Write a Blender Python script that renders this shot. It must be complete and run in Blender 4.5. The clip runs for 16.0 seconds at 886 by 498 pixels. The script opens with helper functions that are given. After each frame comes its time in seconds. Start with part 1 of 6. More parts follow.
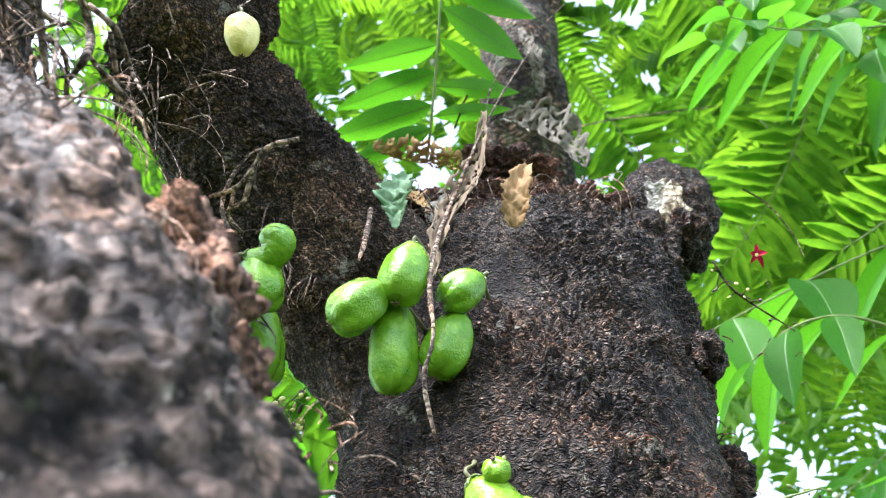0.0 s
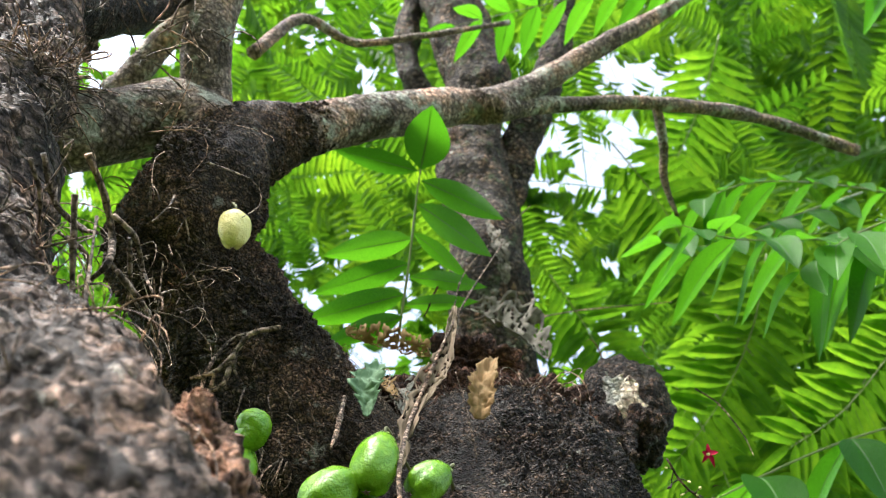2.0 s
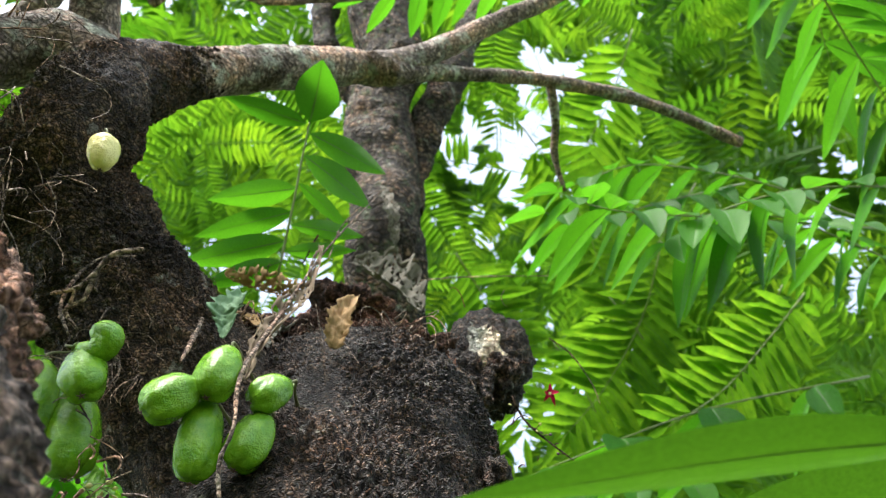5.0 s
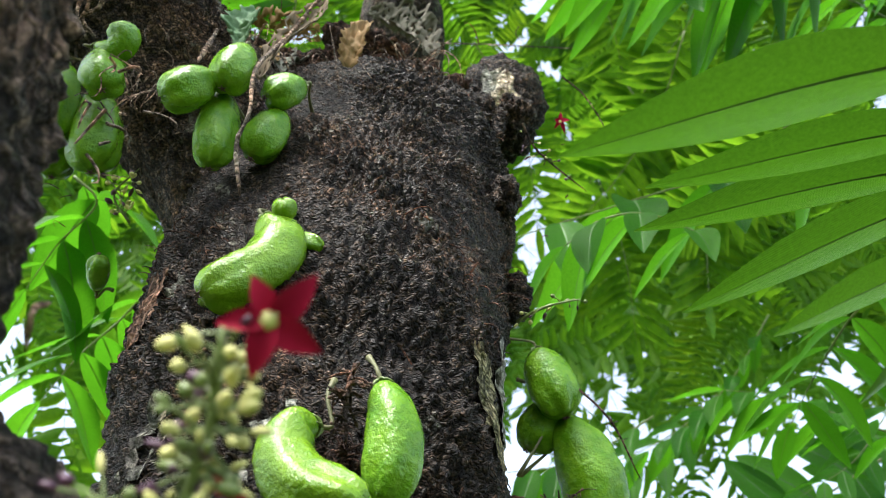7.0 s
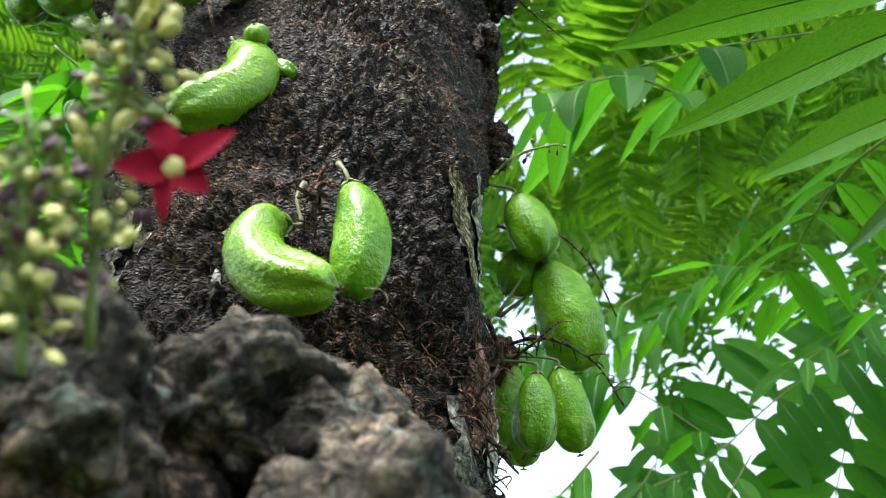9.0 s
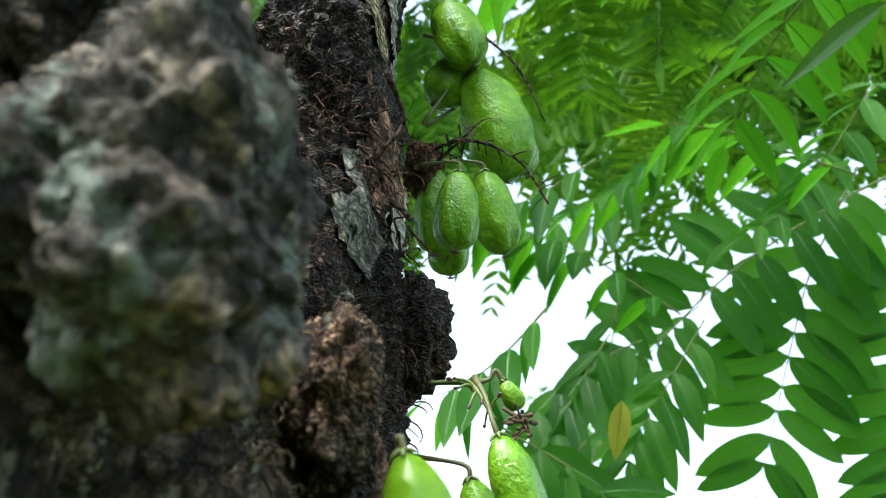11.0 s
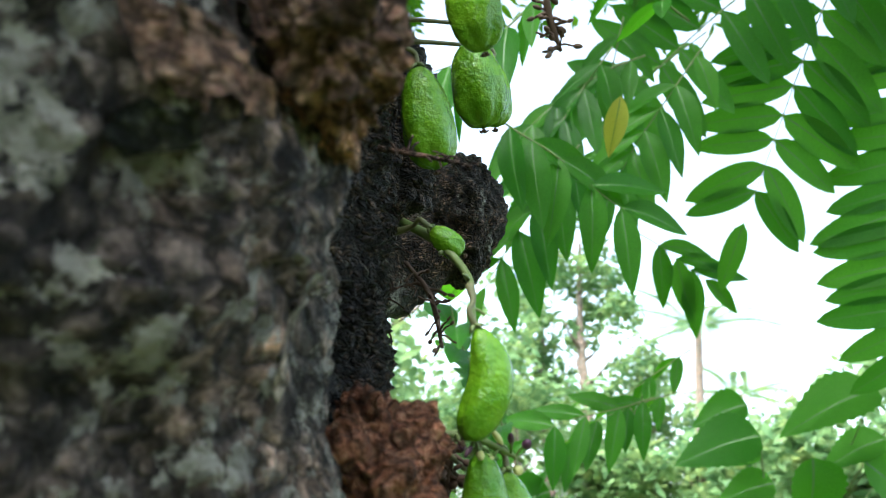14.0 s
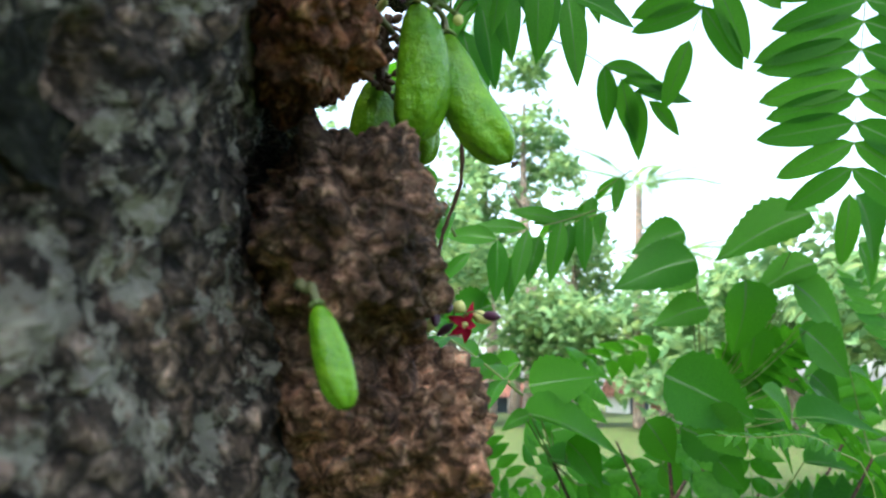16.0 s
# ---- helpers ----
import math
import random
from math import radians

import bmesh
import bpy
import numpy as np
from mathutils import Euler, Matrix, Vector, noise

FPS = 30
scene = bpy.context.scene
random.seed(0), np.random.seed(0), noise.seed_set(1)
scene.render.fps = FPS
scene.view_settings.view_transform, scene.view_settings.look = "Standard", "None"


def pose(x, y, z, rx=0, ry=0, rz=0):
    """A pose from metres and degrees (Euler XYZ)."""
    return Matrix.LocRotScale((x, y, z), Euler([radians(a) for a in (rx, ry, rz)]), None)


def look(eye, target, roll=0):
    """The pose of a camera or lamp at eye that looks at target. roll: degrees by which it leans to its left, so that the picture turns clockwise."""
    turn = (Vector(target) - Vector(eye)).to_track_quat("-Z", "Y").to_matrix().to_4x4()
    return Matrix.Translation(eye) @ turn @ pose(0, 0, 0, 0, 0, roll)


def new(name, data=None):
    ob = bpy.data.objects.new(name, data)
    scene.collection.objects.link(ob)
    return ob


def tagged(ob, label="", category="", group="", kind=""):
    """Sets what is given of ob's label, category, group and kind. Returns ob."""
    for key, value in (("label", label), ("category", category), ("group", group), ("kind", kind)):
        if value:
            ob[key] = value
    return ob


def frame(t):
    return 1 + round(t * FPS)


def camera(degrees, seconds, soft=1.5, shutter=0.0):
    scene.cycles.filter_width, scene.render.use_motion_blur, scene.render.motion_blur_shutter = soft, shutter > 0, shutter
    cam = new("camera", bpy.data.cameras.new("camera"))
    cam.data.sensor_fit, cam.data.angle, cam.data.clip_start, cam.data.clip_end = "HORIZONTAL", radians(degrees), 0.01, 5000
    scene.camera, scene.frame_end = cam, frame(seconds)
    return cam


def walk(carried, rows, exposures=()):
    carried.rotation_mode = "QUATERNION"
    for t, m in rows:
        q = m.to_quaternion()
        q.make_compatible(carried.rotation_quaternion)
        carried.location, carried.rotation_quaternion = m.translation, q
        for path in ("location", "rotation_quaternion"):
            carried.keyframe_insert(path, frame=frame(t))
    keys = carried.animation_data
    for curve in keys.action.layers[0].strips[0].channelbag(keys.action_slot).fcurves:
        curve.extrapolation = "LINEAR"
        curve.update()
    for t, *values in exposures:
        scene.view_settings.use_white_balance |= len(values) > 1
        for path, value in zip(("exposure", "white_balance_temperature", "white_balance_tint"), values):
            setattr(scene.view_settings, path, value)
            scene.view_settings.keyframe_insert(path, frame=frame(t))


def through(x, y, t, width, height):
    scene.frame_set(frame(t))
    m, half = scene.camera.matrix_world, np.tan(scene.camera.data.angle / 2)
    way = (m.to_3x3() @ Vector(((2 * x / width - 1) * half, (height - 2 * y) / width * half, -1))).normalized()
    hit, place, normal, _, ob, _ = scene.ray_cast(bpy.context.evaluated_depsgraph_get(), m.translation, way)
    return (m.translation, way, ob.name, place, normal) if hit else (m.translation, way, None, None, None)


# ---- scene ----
cam = camera(52.0, 16.0, soft=0.8)
PATH = [
    (0, (-0.0754, -0.0624, 1.4909), (-0.1329, 0.2921, 1.8387), 1.45),
    (0.5, (-0.0877, -0.0723, 1.4962), (-0.1407, 0.2701, 1.8567), 1.68),
    (1, (-0.0871, -0.0914, 1.4932), (-0.1353, 0.2356, 1.8683), 2.21),
    (1.5, (-0.0843, -0.1002, 1.4812), (-0.1217, 0.2090, 1.8724), 1.87),
    (2, (-0.0779, -0.1045, 1.4670), (-0.1074, 0.1807, 1.8766), 1.37),
    (2.5, (-0.0678, -0.1002, 1.4484), (-0.0933, 0.1703, 1.8682), 1.23),
    (3, (-0.0610, -0.0949, 1.4394), (-0.0752, 0.1706, 1.8628), 0.00),
    (3.2, (-0.0578, -0.0997, 1.4400), (-0.0687, 0.1653, 1.8639), -0.18),
    (5.3, (-0.0180, -0.0867, 1.3987), (-0.0072, 0.2150, 1.7973), -1.33),
    (5.5, (-0.0204, -0.0848, 1.3908), (-0.0100, 0.2254, 1.7828), -0.79),
    (6, (-0.0215, -0.0491, 1.3612), (-0.0164, 0.2751, 1.7419), -1.07),
    (6.5, (-0.0217, -0.0437, 1.3486), (-0.0196, 0.2999, 1.7119), 0.51),
    (7, (-0.0137, -0.0299, 1.3391), (-0.0151, 0.3331, 1.6829), 0.77),
    (7.5, (-0.0113, -0.0222, 1.3304), (-0.0134, 0.3495, 1.6648), 0.51),
    (8, (-0.0079, -0.0099, 1.3160), (-0.0105, 0.3721, 1.6385), 0.41),
    (8.5, (-0.0026, -0.0008, 1.3049), (-0.0046, 0.3915, 1.6149), -0.07),
    (9, (0.0003, 0.0000, 1.3003), (0.0008, 0.3961, 1.6055), 0.23),
    (9.5, (0.0104, 0.0030, 1.2785), (0.0103, 0.4095, 1.5697), -0.02),
    (9.7, (0.0116, 0.0122, 1.2681), (0.0129, 0.4225, 1.5539), -0.64),
    (11.8, (0.0462, 0.0830, 1.2383), (0.0707, 0.5205, 1.4789), -0.57),
    (12, (0.0457, 0.0899, 1.2312), (0.0717, 0.5323, 1.4629), -0.16),
    (12.5, (0.0418, 0.1041, 1.2133), (0.0648, 0.5558, 1.4264), -0.74),
    (13, (0.0400, 0.1244, 1.1973), (0.0647, 0.5871, 1.3852), 0.19),
    (13.5, (0.0427, 0.1240, 1.1859), (0.0635, 0.5897, 1.3668), -0.21),
    (14, (0.0436, 0.1572, 1.1592), (0.0618, 0.6340, 1.3085), 0.45),
    (14.5, (0.0440, 0.1728, 1.1431), (0.0687, 0.6541, 1.2764), 0.19),
    (15, (0.0528, 0.1878, 1.1248), (0.0920, 0.6713, 1.2459), -0.95),
    (15.5, (0.0576, 0.1936, 1.0983), (0.1093, 0.6798, 1.2029), -1.67),
    (16, (0.0490, 0.2038, 1.0627), (0.0987, 0.6954, 1.1396), -0.64),
]
cam.data.dof.use_dof = True
cam.data.dof.focus_distance = 0.52
cam.data.dof.aperture_fstop = 18.0
walk(cam, [(t, look(eye, target, roll)) for t, eye, target, roll in PATH], [(0.0, 2.93, 5950, 15), (1.5, 2.5, 6350, 11), (3.0, 2.08, 6550, 9), (5.5, 2.28, 6500, 9), (6.5, 2.28, 6500, 8), (7.2, 2.04, 6450, 8), (9.5, 2.25, 6350, 3), (12.0, 2.25, 6150, 4), (14.0, 2.4, 6100, 4), (16.0, 2.33, 6050, 4)])

# ---- daylight ----
SUN_EL, SUN_AZ = radians(58), radians(218)
world = bpy.data.worlds.new("world")
scene.world = world
world.use_nodes = True
wn = world.node_tree.nodes
wl = world.node_tree.links
sky = wn.new("ShaderNodeTexSky")
sky.sky_type = "NISHITA"
sky.sun_disc = False
sky.sun_elevation, sky.sun_rotation = SUN_EL, SUN_AZ
sky.dust_density, sky.air_density = 3.0, 1.0
hazy = wn.new("ShaderNodeHueSaturation")
hazy.inputs["Saturation"].default_value = 0.6
wl.new(sky.outputs[0], hazy.inputs["Color"])
wl.new(hazy.outputs[0], wn["Background"].inputs[0])
wn["Background"].inputs[1].default_value = 0.15
sun_data = bpy.data.lights.new("sun", "SUN")
sun_data.energy, sun_data.angle, sun_data.color = 2.0, radians(22), (1.0, 0.975, 0.94)
sun = new("sun", sun_data)
sun.matrix_world = look((math.sin(SUN_AZ) * 5, math.cos(SUN_AZ) * 5, 5 * math.tan(SUN_EL)), (0, 0, 0))

# ---- materials ----
def material(name, base=(0.5, 0.5, 0.5), rough=0.6):
    m = bpy.data.materials.new(name)
    m.use_nodes = True
    b = m.node_tree.nodes["Principled BSDF"]
    b.inputs["Base Color"].default_value = (*base, 1)
    b.inputs["Roughness"].default_value = rough
    return m, m.node_tree.nodes, m.node_tree.links, b


def ramp(nodes, stops):
    r = nodes.new("ShaderNodeValToRGB")
    e = r.color_ramp.elements
    while len(e) < len(stops):
        e.new(0.5)
    for k, (p, c) in zip(e, stops):
        k.position, k.color = p, (*c, 1)
    return r


def tex(nodes, links, kind, scale, detail=4.0, rough=0.6, coord="Object", stretch=None):
    c = nodes.new("ShaderNodeTexCoord")
    n = nodes.new("ShaderNodeTexNoise" if kind == "noise" else "ShaderNodeTexVoronoi")
    n.inputs["Scale"].default_value = scale
    if kind == "noise":
        n.inputs["Detail"].default_value = detail
        n.inputs["Roughness"].default_value = rough
    if stretch:
        mp = nodes.new("ShaderNodeMapping")
        mp.inputs["Scale"].default_value = stretch
        links.new(c.outputs[coord], mp.inputs[0])
        links.new(mp.outputs[0], n.inputs["Vector"])
    else:
        links.new(c.outputs[coord], n.inputs["Vector"])
    return n


def mixed(nodes, links, fac, a, b, mode="MIX"):
    m = nodes.new("ShaderNodeMix")
    m.data_type, m.blend_type = "RGBA", mode
    for sock, v in ((m.inputs[0], fac), (m.inputs[6], a), (m.inputs[7], b)):
        if isinstance(v, (int, float)):
            sock.default_value = v
        elif isinstance(v, tuple):
            sock.default_value = (*v, 1)
        else:
            links.new(v, sock)
    return m.outputs[2]


def bark_material(name, dark, mid, light, lichen, amount, rough=0.75, fine=200, relief=0.004, crack_shade=0.12, spread=1.0, tint=(1, 1, 1), moss=0.0, low=0.0, lich_scale=24, plate=0.6, flat=1.5, gloss=0.2):
    """Crusty bark: grains, cracks, broad stains, lichen patches and moss; low adds pale lichen under 1.5 m, also to
    brighten it.
    """
    m, n, l, b = material(name, mid, rough)
    grain = tex(n, l, "noise", fine, 7, 0.75)
    cells = tex(n, l, "voronoi", fine * 0.9)
    big = tex(n, l, "noise", 15, 5, 0.65)
    r1 = ramp(n, [(0.34, dark), (0.5, mid), (0.61, light), (0.72, tuple(1.7 * v for v in light))])
    l.new(grain.outputs[0], r1.inputs[0])
    rc = ramp(n, [(0.0, (0.45, 0.43, 0.42)), (1.0, (1.5, 1.42, 1.35))])
    l.new(cells.outputs["Color"], rc.inputs[0])
    col = mixed(n, l, 1.0, r1.outputs[0], rc.outputs[0], "MULTIPLY")
    r2 = ramp(n, [(0.36, (0.4, 0.37, 0.35)), (0.5, tint), (0.64, (1.9, 1.5, 1.25))])
    l.new(big.outputs[0], r2.inputs[0])
    col = mixed(n, l, 1.0, col, r2.outputs[0], "MULTIPLY")
    co = n.new("ShaderNodeTexCoord")
    wob = tex(n, l, "noise", fine * 0.5, 3, 0.6)
    wv = n.new("ShaderNodeVectorMath")
    wv.operation = "MULTIPLY_ADD"
    wv.inputs[1].default_value = (0.009 * spread, 0.009 * spread, 0.009 * spread)
    l.new(wob.outputs["Color"], wv.inputs[0])
    l.new(co.outputs["Object"], wv.inputs[2])
    mp = n.new("ShaderNodeMapping")
    mp.inputs["Scale"].default_value = (1, 1, flat)
    l.new(wv.outputs[0], mp.inputs[0])
    crack = n.new("ShaderNodeTexVoronoi")
    crack.feature = "DISTANCE_TO_EDGE"
    crack.inputs["Scale"].default_value = fine * plate
    l.new(mp.outputs[0], crack.inputs["Vector"])
    # crevice shade put into the colour: crack edges multiplied towards black
    r4 = ramp(n, [(0.0, (crack_shade, crack_shade, crack_shade)), (0.16, (0.5 + crack_shade * 0.5, 0.75, 0.75) if crack_shade > 0.4 else (0.75, 0.75, 0.75)), (0.3, (1.12, 1.1, 1.08))])
    l.new(crack.outputs[0], r4.inputs[0])
    col = mixed(n, l, 1.0, col, r4.outputs[0], "MULTIPLY")
    patch = tex(n, l, "noise", lich_scale, 9, 0.75)
    spots = patch.outputs[0]
    # extra lichen low down also stands in for light missing there
    if low:
        sx = n.new("ShaderNodeSeparateXYZ")
        l.new(co.outputs["Object"], sx.inputs[0])
        mr = n.new("ShaderNodeMapRange")
        for k, v in (("From Min", 1.2), ("From Max", 1.5), ("To Min", low), ("To Max", 0.0)):
            mr.inputs[k].default_value = v
        l.new(sx.outputs[2], mr.inputs["Value"])
        ad = n.new("ShaderNodeMath")
        ad.operation = "ADD"
        l.new(patch.outputs[0], ad.inputs[0])
        l.new(mr.outputs[0], ad.inputs[1])
        spots = ad.outputs[0]
    r3 = ramp(n, [(0.62 - amount, (0, 0, 0)), (0.66 - amount * 0.6, (1, 1, 1))])
    l.new(spots, r3.inputs[0])
    lich = mixed(n, l, 1.0, rc.outputs[0], lichen, "MULTIPLY")
    col = mixed(n, l, r3.outputs[0], col, lich)
    if moss:
        mo = tex(n, l, "noise", 38, 8, 0.72)
        r5 = ramp(n, [(0.66 - moss, (0, 0, 0)), (0.72 - moss, (0.8, 0.8, 0.8))])
        l.new(mo.outputs["Color"], r5.inputs[0])
        green = mixed(n, l, 1.0, rc.outputs[0], (0.06, 0.085, 0.04), "MULTIPLY")
        col = mixed(n, l, r5.outputs[0], col, green)
    l.new(col, b.inputs["Base Color"])
    rr = ramp(n, [(0.35, (0.7, 0.7, 0.7)), (0.65, (0.4, 0.4, 0.4))])
    rr.color_ramp.elements[0].color = (min(1, rough + 0.2),) * 3 + (1,)
    rr.color_ramp.elements[1].color = (max(0.2, rough - 0.14),) * 3 + (1,)
    gl = tex(n, l, "noise", fine * 0.4, 4, 0.7)
    l.new(gl.outputs[0], rr.inputs[0])
    l.new(rr.outputs[0], b.inputs["Roughness"])
    bump = n.new("ShaderNodeBump")
    bump.inputs["Strength"].default_value = 1.0
    bump.inputs["Distance"].default_value = relief
    hs = n.new("ShaderNodeMath")
    hs.operation = "MULTIPLY_ADD"
    hs.inputs[1].default_value = 1.6
    l.new(crack.outputs[0], hs.inputs[0])
    l.new(grain.outputs[0], hs.inputs[2])
    l.new(hs.outputs[0], bump.inputs["Height"])
    l.new(bump.outputs[0], b.inputs["Normal"])
    b.inputs["Specular IOR Level"].default_value = gloss
    return m


BARK = bark_material("bark_dark", (0.006, 0.0048, 0.0038), (0.044, 0.034, 0.026), (0.22, 0.172, 0.138), (0.26, 0.26, 0.22), 0.02, 0.5, 170, 0.011, 0.02, 1.2, tint=(0.92, 0.84, 0.77), moss=0.035, plate=1.25, flat=2.0, gloss=0.22)
BARK_LIMB = bark_material("bark_limb", (0.016, 0.0125, 0.009), (0.115, 0.09, 0.066), (0.27, 0.22, 0.17), (0.24, 0.24, 0.2), 0.02, 0.6, 180, 0.009, 0.05, 1.2, tint=(0.9, 0.82, 0.74), plate=1.2, flat=1.6, gloss=0.17)
BARK_NEAR = bark_material("bark_grey", (0.02, 0.017, 0.016), (0.12, 0.1, 0.09), (0.36, 0.305, 0.275), (0.33, 0.31, 0.27), 0.0, 0.6, 130, 0.009, 0.15, 1.8, tint=(0.98, 0.89, 0.84), moss=0.06, low=0.1, lich_scale=55)
# lichen-grown grey bark, lightened in colour to offset the shade under the stem
BARK_LICHEN_LIT = bark_material("bark_lichen_lit", (0.03, 0.028, 0.025), (0.14, 0.128, 0.112), (0.32, 0.29, 0.25), (0.19, 0.225, 0.2), 0.08, 0.65, 120, 0.007, 0.25, 1.8, tint=(0.95, 0.92, 0.88), lich_scale=40)
BARK_BRANCH = bark_material("bark_branch", (0.1, 0.08, 0.066), (0.29, 0.235, 0.2), (0.48, 0.41, 0.355), (0.4, 0.42, 0.36), 0.09, 0.75, 200, 0.004, 0.35)
BARK_BACK = bark_material("bark_mossy", (0.012, 0.0095, 0.007), (0.065, 0.05, 0.038), (0.2, 0.165, 0.13), (0.26, 0.27, 0.23), 0.02, 0.75, 110, 0.01, 0.12, 1.6, moss=0.13)
ROOT = bark_material("root_fibre", (0.02, 0.009, 0.006), (0.115, 0.06, 0.042), (0.27, 0.155, 0.105), (0.2, 0.14, 0.1), -0.06, 0.8, 190, 0.005, 0.35, 1.6)
RUST = bark_material("bark_rusty", (0.09, 0.03, 0.016), (0.42, 0.175, 0.1), (0.6, 0.33, 0.21), (0.3, 0.2, 0.15), -0.05, 0.85, 170, 0.007, 0.3, 2.0)
CRUMB = bark_material("bark_crumbly", (0.06, 0.034, 0.024), (0.32, 0.205, 0.15), (0.55, 0.4, 0.31), (0.26, 0.23, 0.2), -0.02, 0.8, 170, 0.007, 0.3, 2.0, tint=(1.0, 0.88, 0.82))


def fruit_material(name, a, bcol, wrinkle=0.0016, rough=0.17):
    m, n, l, b = material(name, a, rough)
    b.inputs["Specular IOR Level"].default_value = 0.32
    t1 = tex(n, l, "noise", 95, 6, 0.7)
    r = ramp(n, [(0.3, a), (0.72, bcol)])
    l.new(t1.outputs[0], r.inputs[0])
    l.new(r.outputs[0], b.inputs["Base Color"])
    t2 = tex(n, l, "noise", 170, 4, 0.7)
    t3 = tex(n, l, "voronoi", 330)
    hs = n.new("ShaderNodeMath")
    hs.operation = "MULTIPLY_ADD"
    hs.inputs[1].default_value = 0.14
    l.new(t3.outputs["Distance"], hs.inputs[0])
    l.new(t2.outputs[0], hs.inputs[2])
    bump = n.new("ShaderNodeBump")
    bump.inputs["Strength"].default_value = 0.9
    bump.inputs["Distance"].default_value = wrinkle
    l.new(hs.outputs[0], bump.inputs["Height"])
    l.new(bump.outputs[0], b.inputs["Normal"])
    b.inputs["Subsurface Weight"].default_value = 0.05
    b.inputs["Subsurface Radius"].default_value = (0.004, 0.006, 0.002)
    b.inputs["Coat Weight"].default_value = 0.1 if rough < 0.3 else 0.0
    b.inputs["Coat Roughness"].default_value = 0.16
    return m


FRUIT = fruit_material("fruit_green", (0.068, 0.195, 0.005), (0.165, 0.33, 0.014), 0.0021)
FRUIT_PALE = fruit_material("fruit_pale", (0.09, 0.21, 0.004), (0.18, 0.32, 0.012), 0.0021)
FRUIT_SMOOTH = fruit_material("fruit_smooth", (0.085, 0.19, 0.005), (0.135, 0.25, 0.008), 0.0007, 0.3)
FRUIT_YELLOW = fruit_material("fruit_yellow", (0.55, 0.5, 0.16), (0.68, 0.6, 0.25))


def leaf_material(name, a, bcol, through_col, rough=0.45, through=0.45, veins=True):
    m, n, l, b = material(name, a, rough)
    info = n.new("ShaderNodeObjectInfo")
    geo = n.new("ShaderNodeNewGeometry")
    add = n.new("ShaderNodeMath")
    add.operation = "ADD"
    l.new(info.outputs["Random"], add.inputs[0])
    l.new(geo.outputs["Random Per Island"], add.inputs[1])
    fr = n.new("ShaderNodeMath")
    fr.operation = "FRACT"
    l.new(add.outputs[0], fr.inputs[0])
    r = ramp(n, [(0.0, a), (1.0, bcol)])
    l.new(fr.outputs[0], r.inputs[0])
    t1 = tex(n, l, "noise", 70, 5, 0.65)
    r2 = ramp(n, [(0.3, (0.72, 0.78, 0.7)), (0.7, (1.18, 1.12, 1.1))])
    l.new(t1.outputs[0], r2.inputs[0])
    col = mixed(n, l, 1.0, r.outputs[0], r2.outputs[0], "MULTIPLY")
    tcol = mixed(n, l, 1.0, r2.outputs[0], through_col, "MULTIPLY")
    var = ramp(n, [(0.0, (0.75, 0.8, 0.7)), (1.0, (1.2, 1.1, 1.0))])
    l.new(fr.outputs[0], var.inputs[0])
    tcol = mixed(n, l, 1.0, tcol, var.outputs[0], "MULTIPLY")
    if not veins:
        # broad random patches of darker and yellower green
        tone = tex(n, l, "noise", 1.7, 3, 0.6)
        ra = ramp(n, [(0.36, (0.5, 0.62, 0.55)), (0.5, (0.95, 0.97, 0.9)), (0.64, (1.45, 1.2, 1.0))])
        l.new(tone.outputs[0], ra.inputs[0])
        col = mixed(n, l, 1.0, col, ra.outputs[0], "MULTIPLY")
        tcol = mixed(n, l, 1.0, tcol, ra.outputs[0], "MULTIPLY")
    if veins:
        co = n.new("ShaderNodeTexCoord")
        sx = n.new("ShaderNodeSeparateXYZ")
        l.new(co.outputs["Object"], sx.inputs[0])
        ab = n.new("ShaderNodeMath")
        ab.operation = "ABSOLUTE"
        l.new(sx.outputs[0], ab.inputs[0])
        sl = n.new("ShaderNodeMath")
        sl.operation = "MULTIPLY_ADD"
        sl.inputs[1].default_value = -0.9
        l.new(ab.outputs[0], sl.inputs[0])
        l.new(sx.outputs[1], sl.inputs[2])
        cmb = n.new("ShaderNodeCombineXYZ")
        l.new(sl.outputs[0], cmb.inputs[0])
        wv = n.new("ShaderNodeTexWave")
        wv.inputs["Scale"].default_value = 45
        wv.inputs["Distortion"].default_value = 0.6
        l.new(cmb.outputs[0], wv.inputs["Vector"])
        vr = ramp(n, [(0.0, (1, 1, 1)), (0.86, (1, 1, 1)), (1.0, (1.18, 1.15, 1.1))])
        l.new(wv.outputs[1], vr.inputs[0])
        col = mixed(n, l, 1.0, col, vr.outputs[0], "MULTIPLY")
        bump = n.new("ShaderNodeBump")
        bump.inputs["Strength"].default_value = 0.25
        bump.inputs["Distance"].default_value = 0.002
        l.new(wv.outputs[1], bump.inputs["Height"])
        l.new(bump.outputs[0], b.inputs["Normal"])
    b.inputs["Specular IOR Level"].default_value = 0.13
    l.new(col, b.inputs["Base Color"])
    tr = n.new("ShaderNodeBsdfTranslucent")
    l.new(tcol, tr.inputs[0])
    mx = n.new("ShaderNodeMixShader")
    mx.inputs[0].default_value = through
    l.new(b.outputs[0], mx.inputs[1])
    l.new(tr.outputs[0], mx.inputs[2])
    l.new(mx.outputs[0], n["Material Output"].inputs[0])
    return m


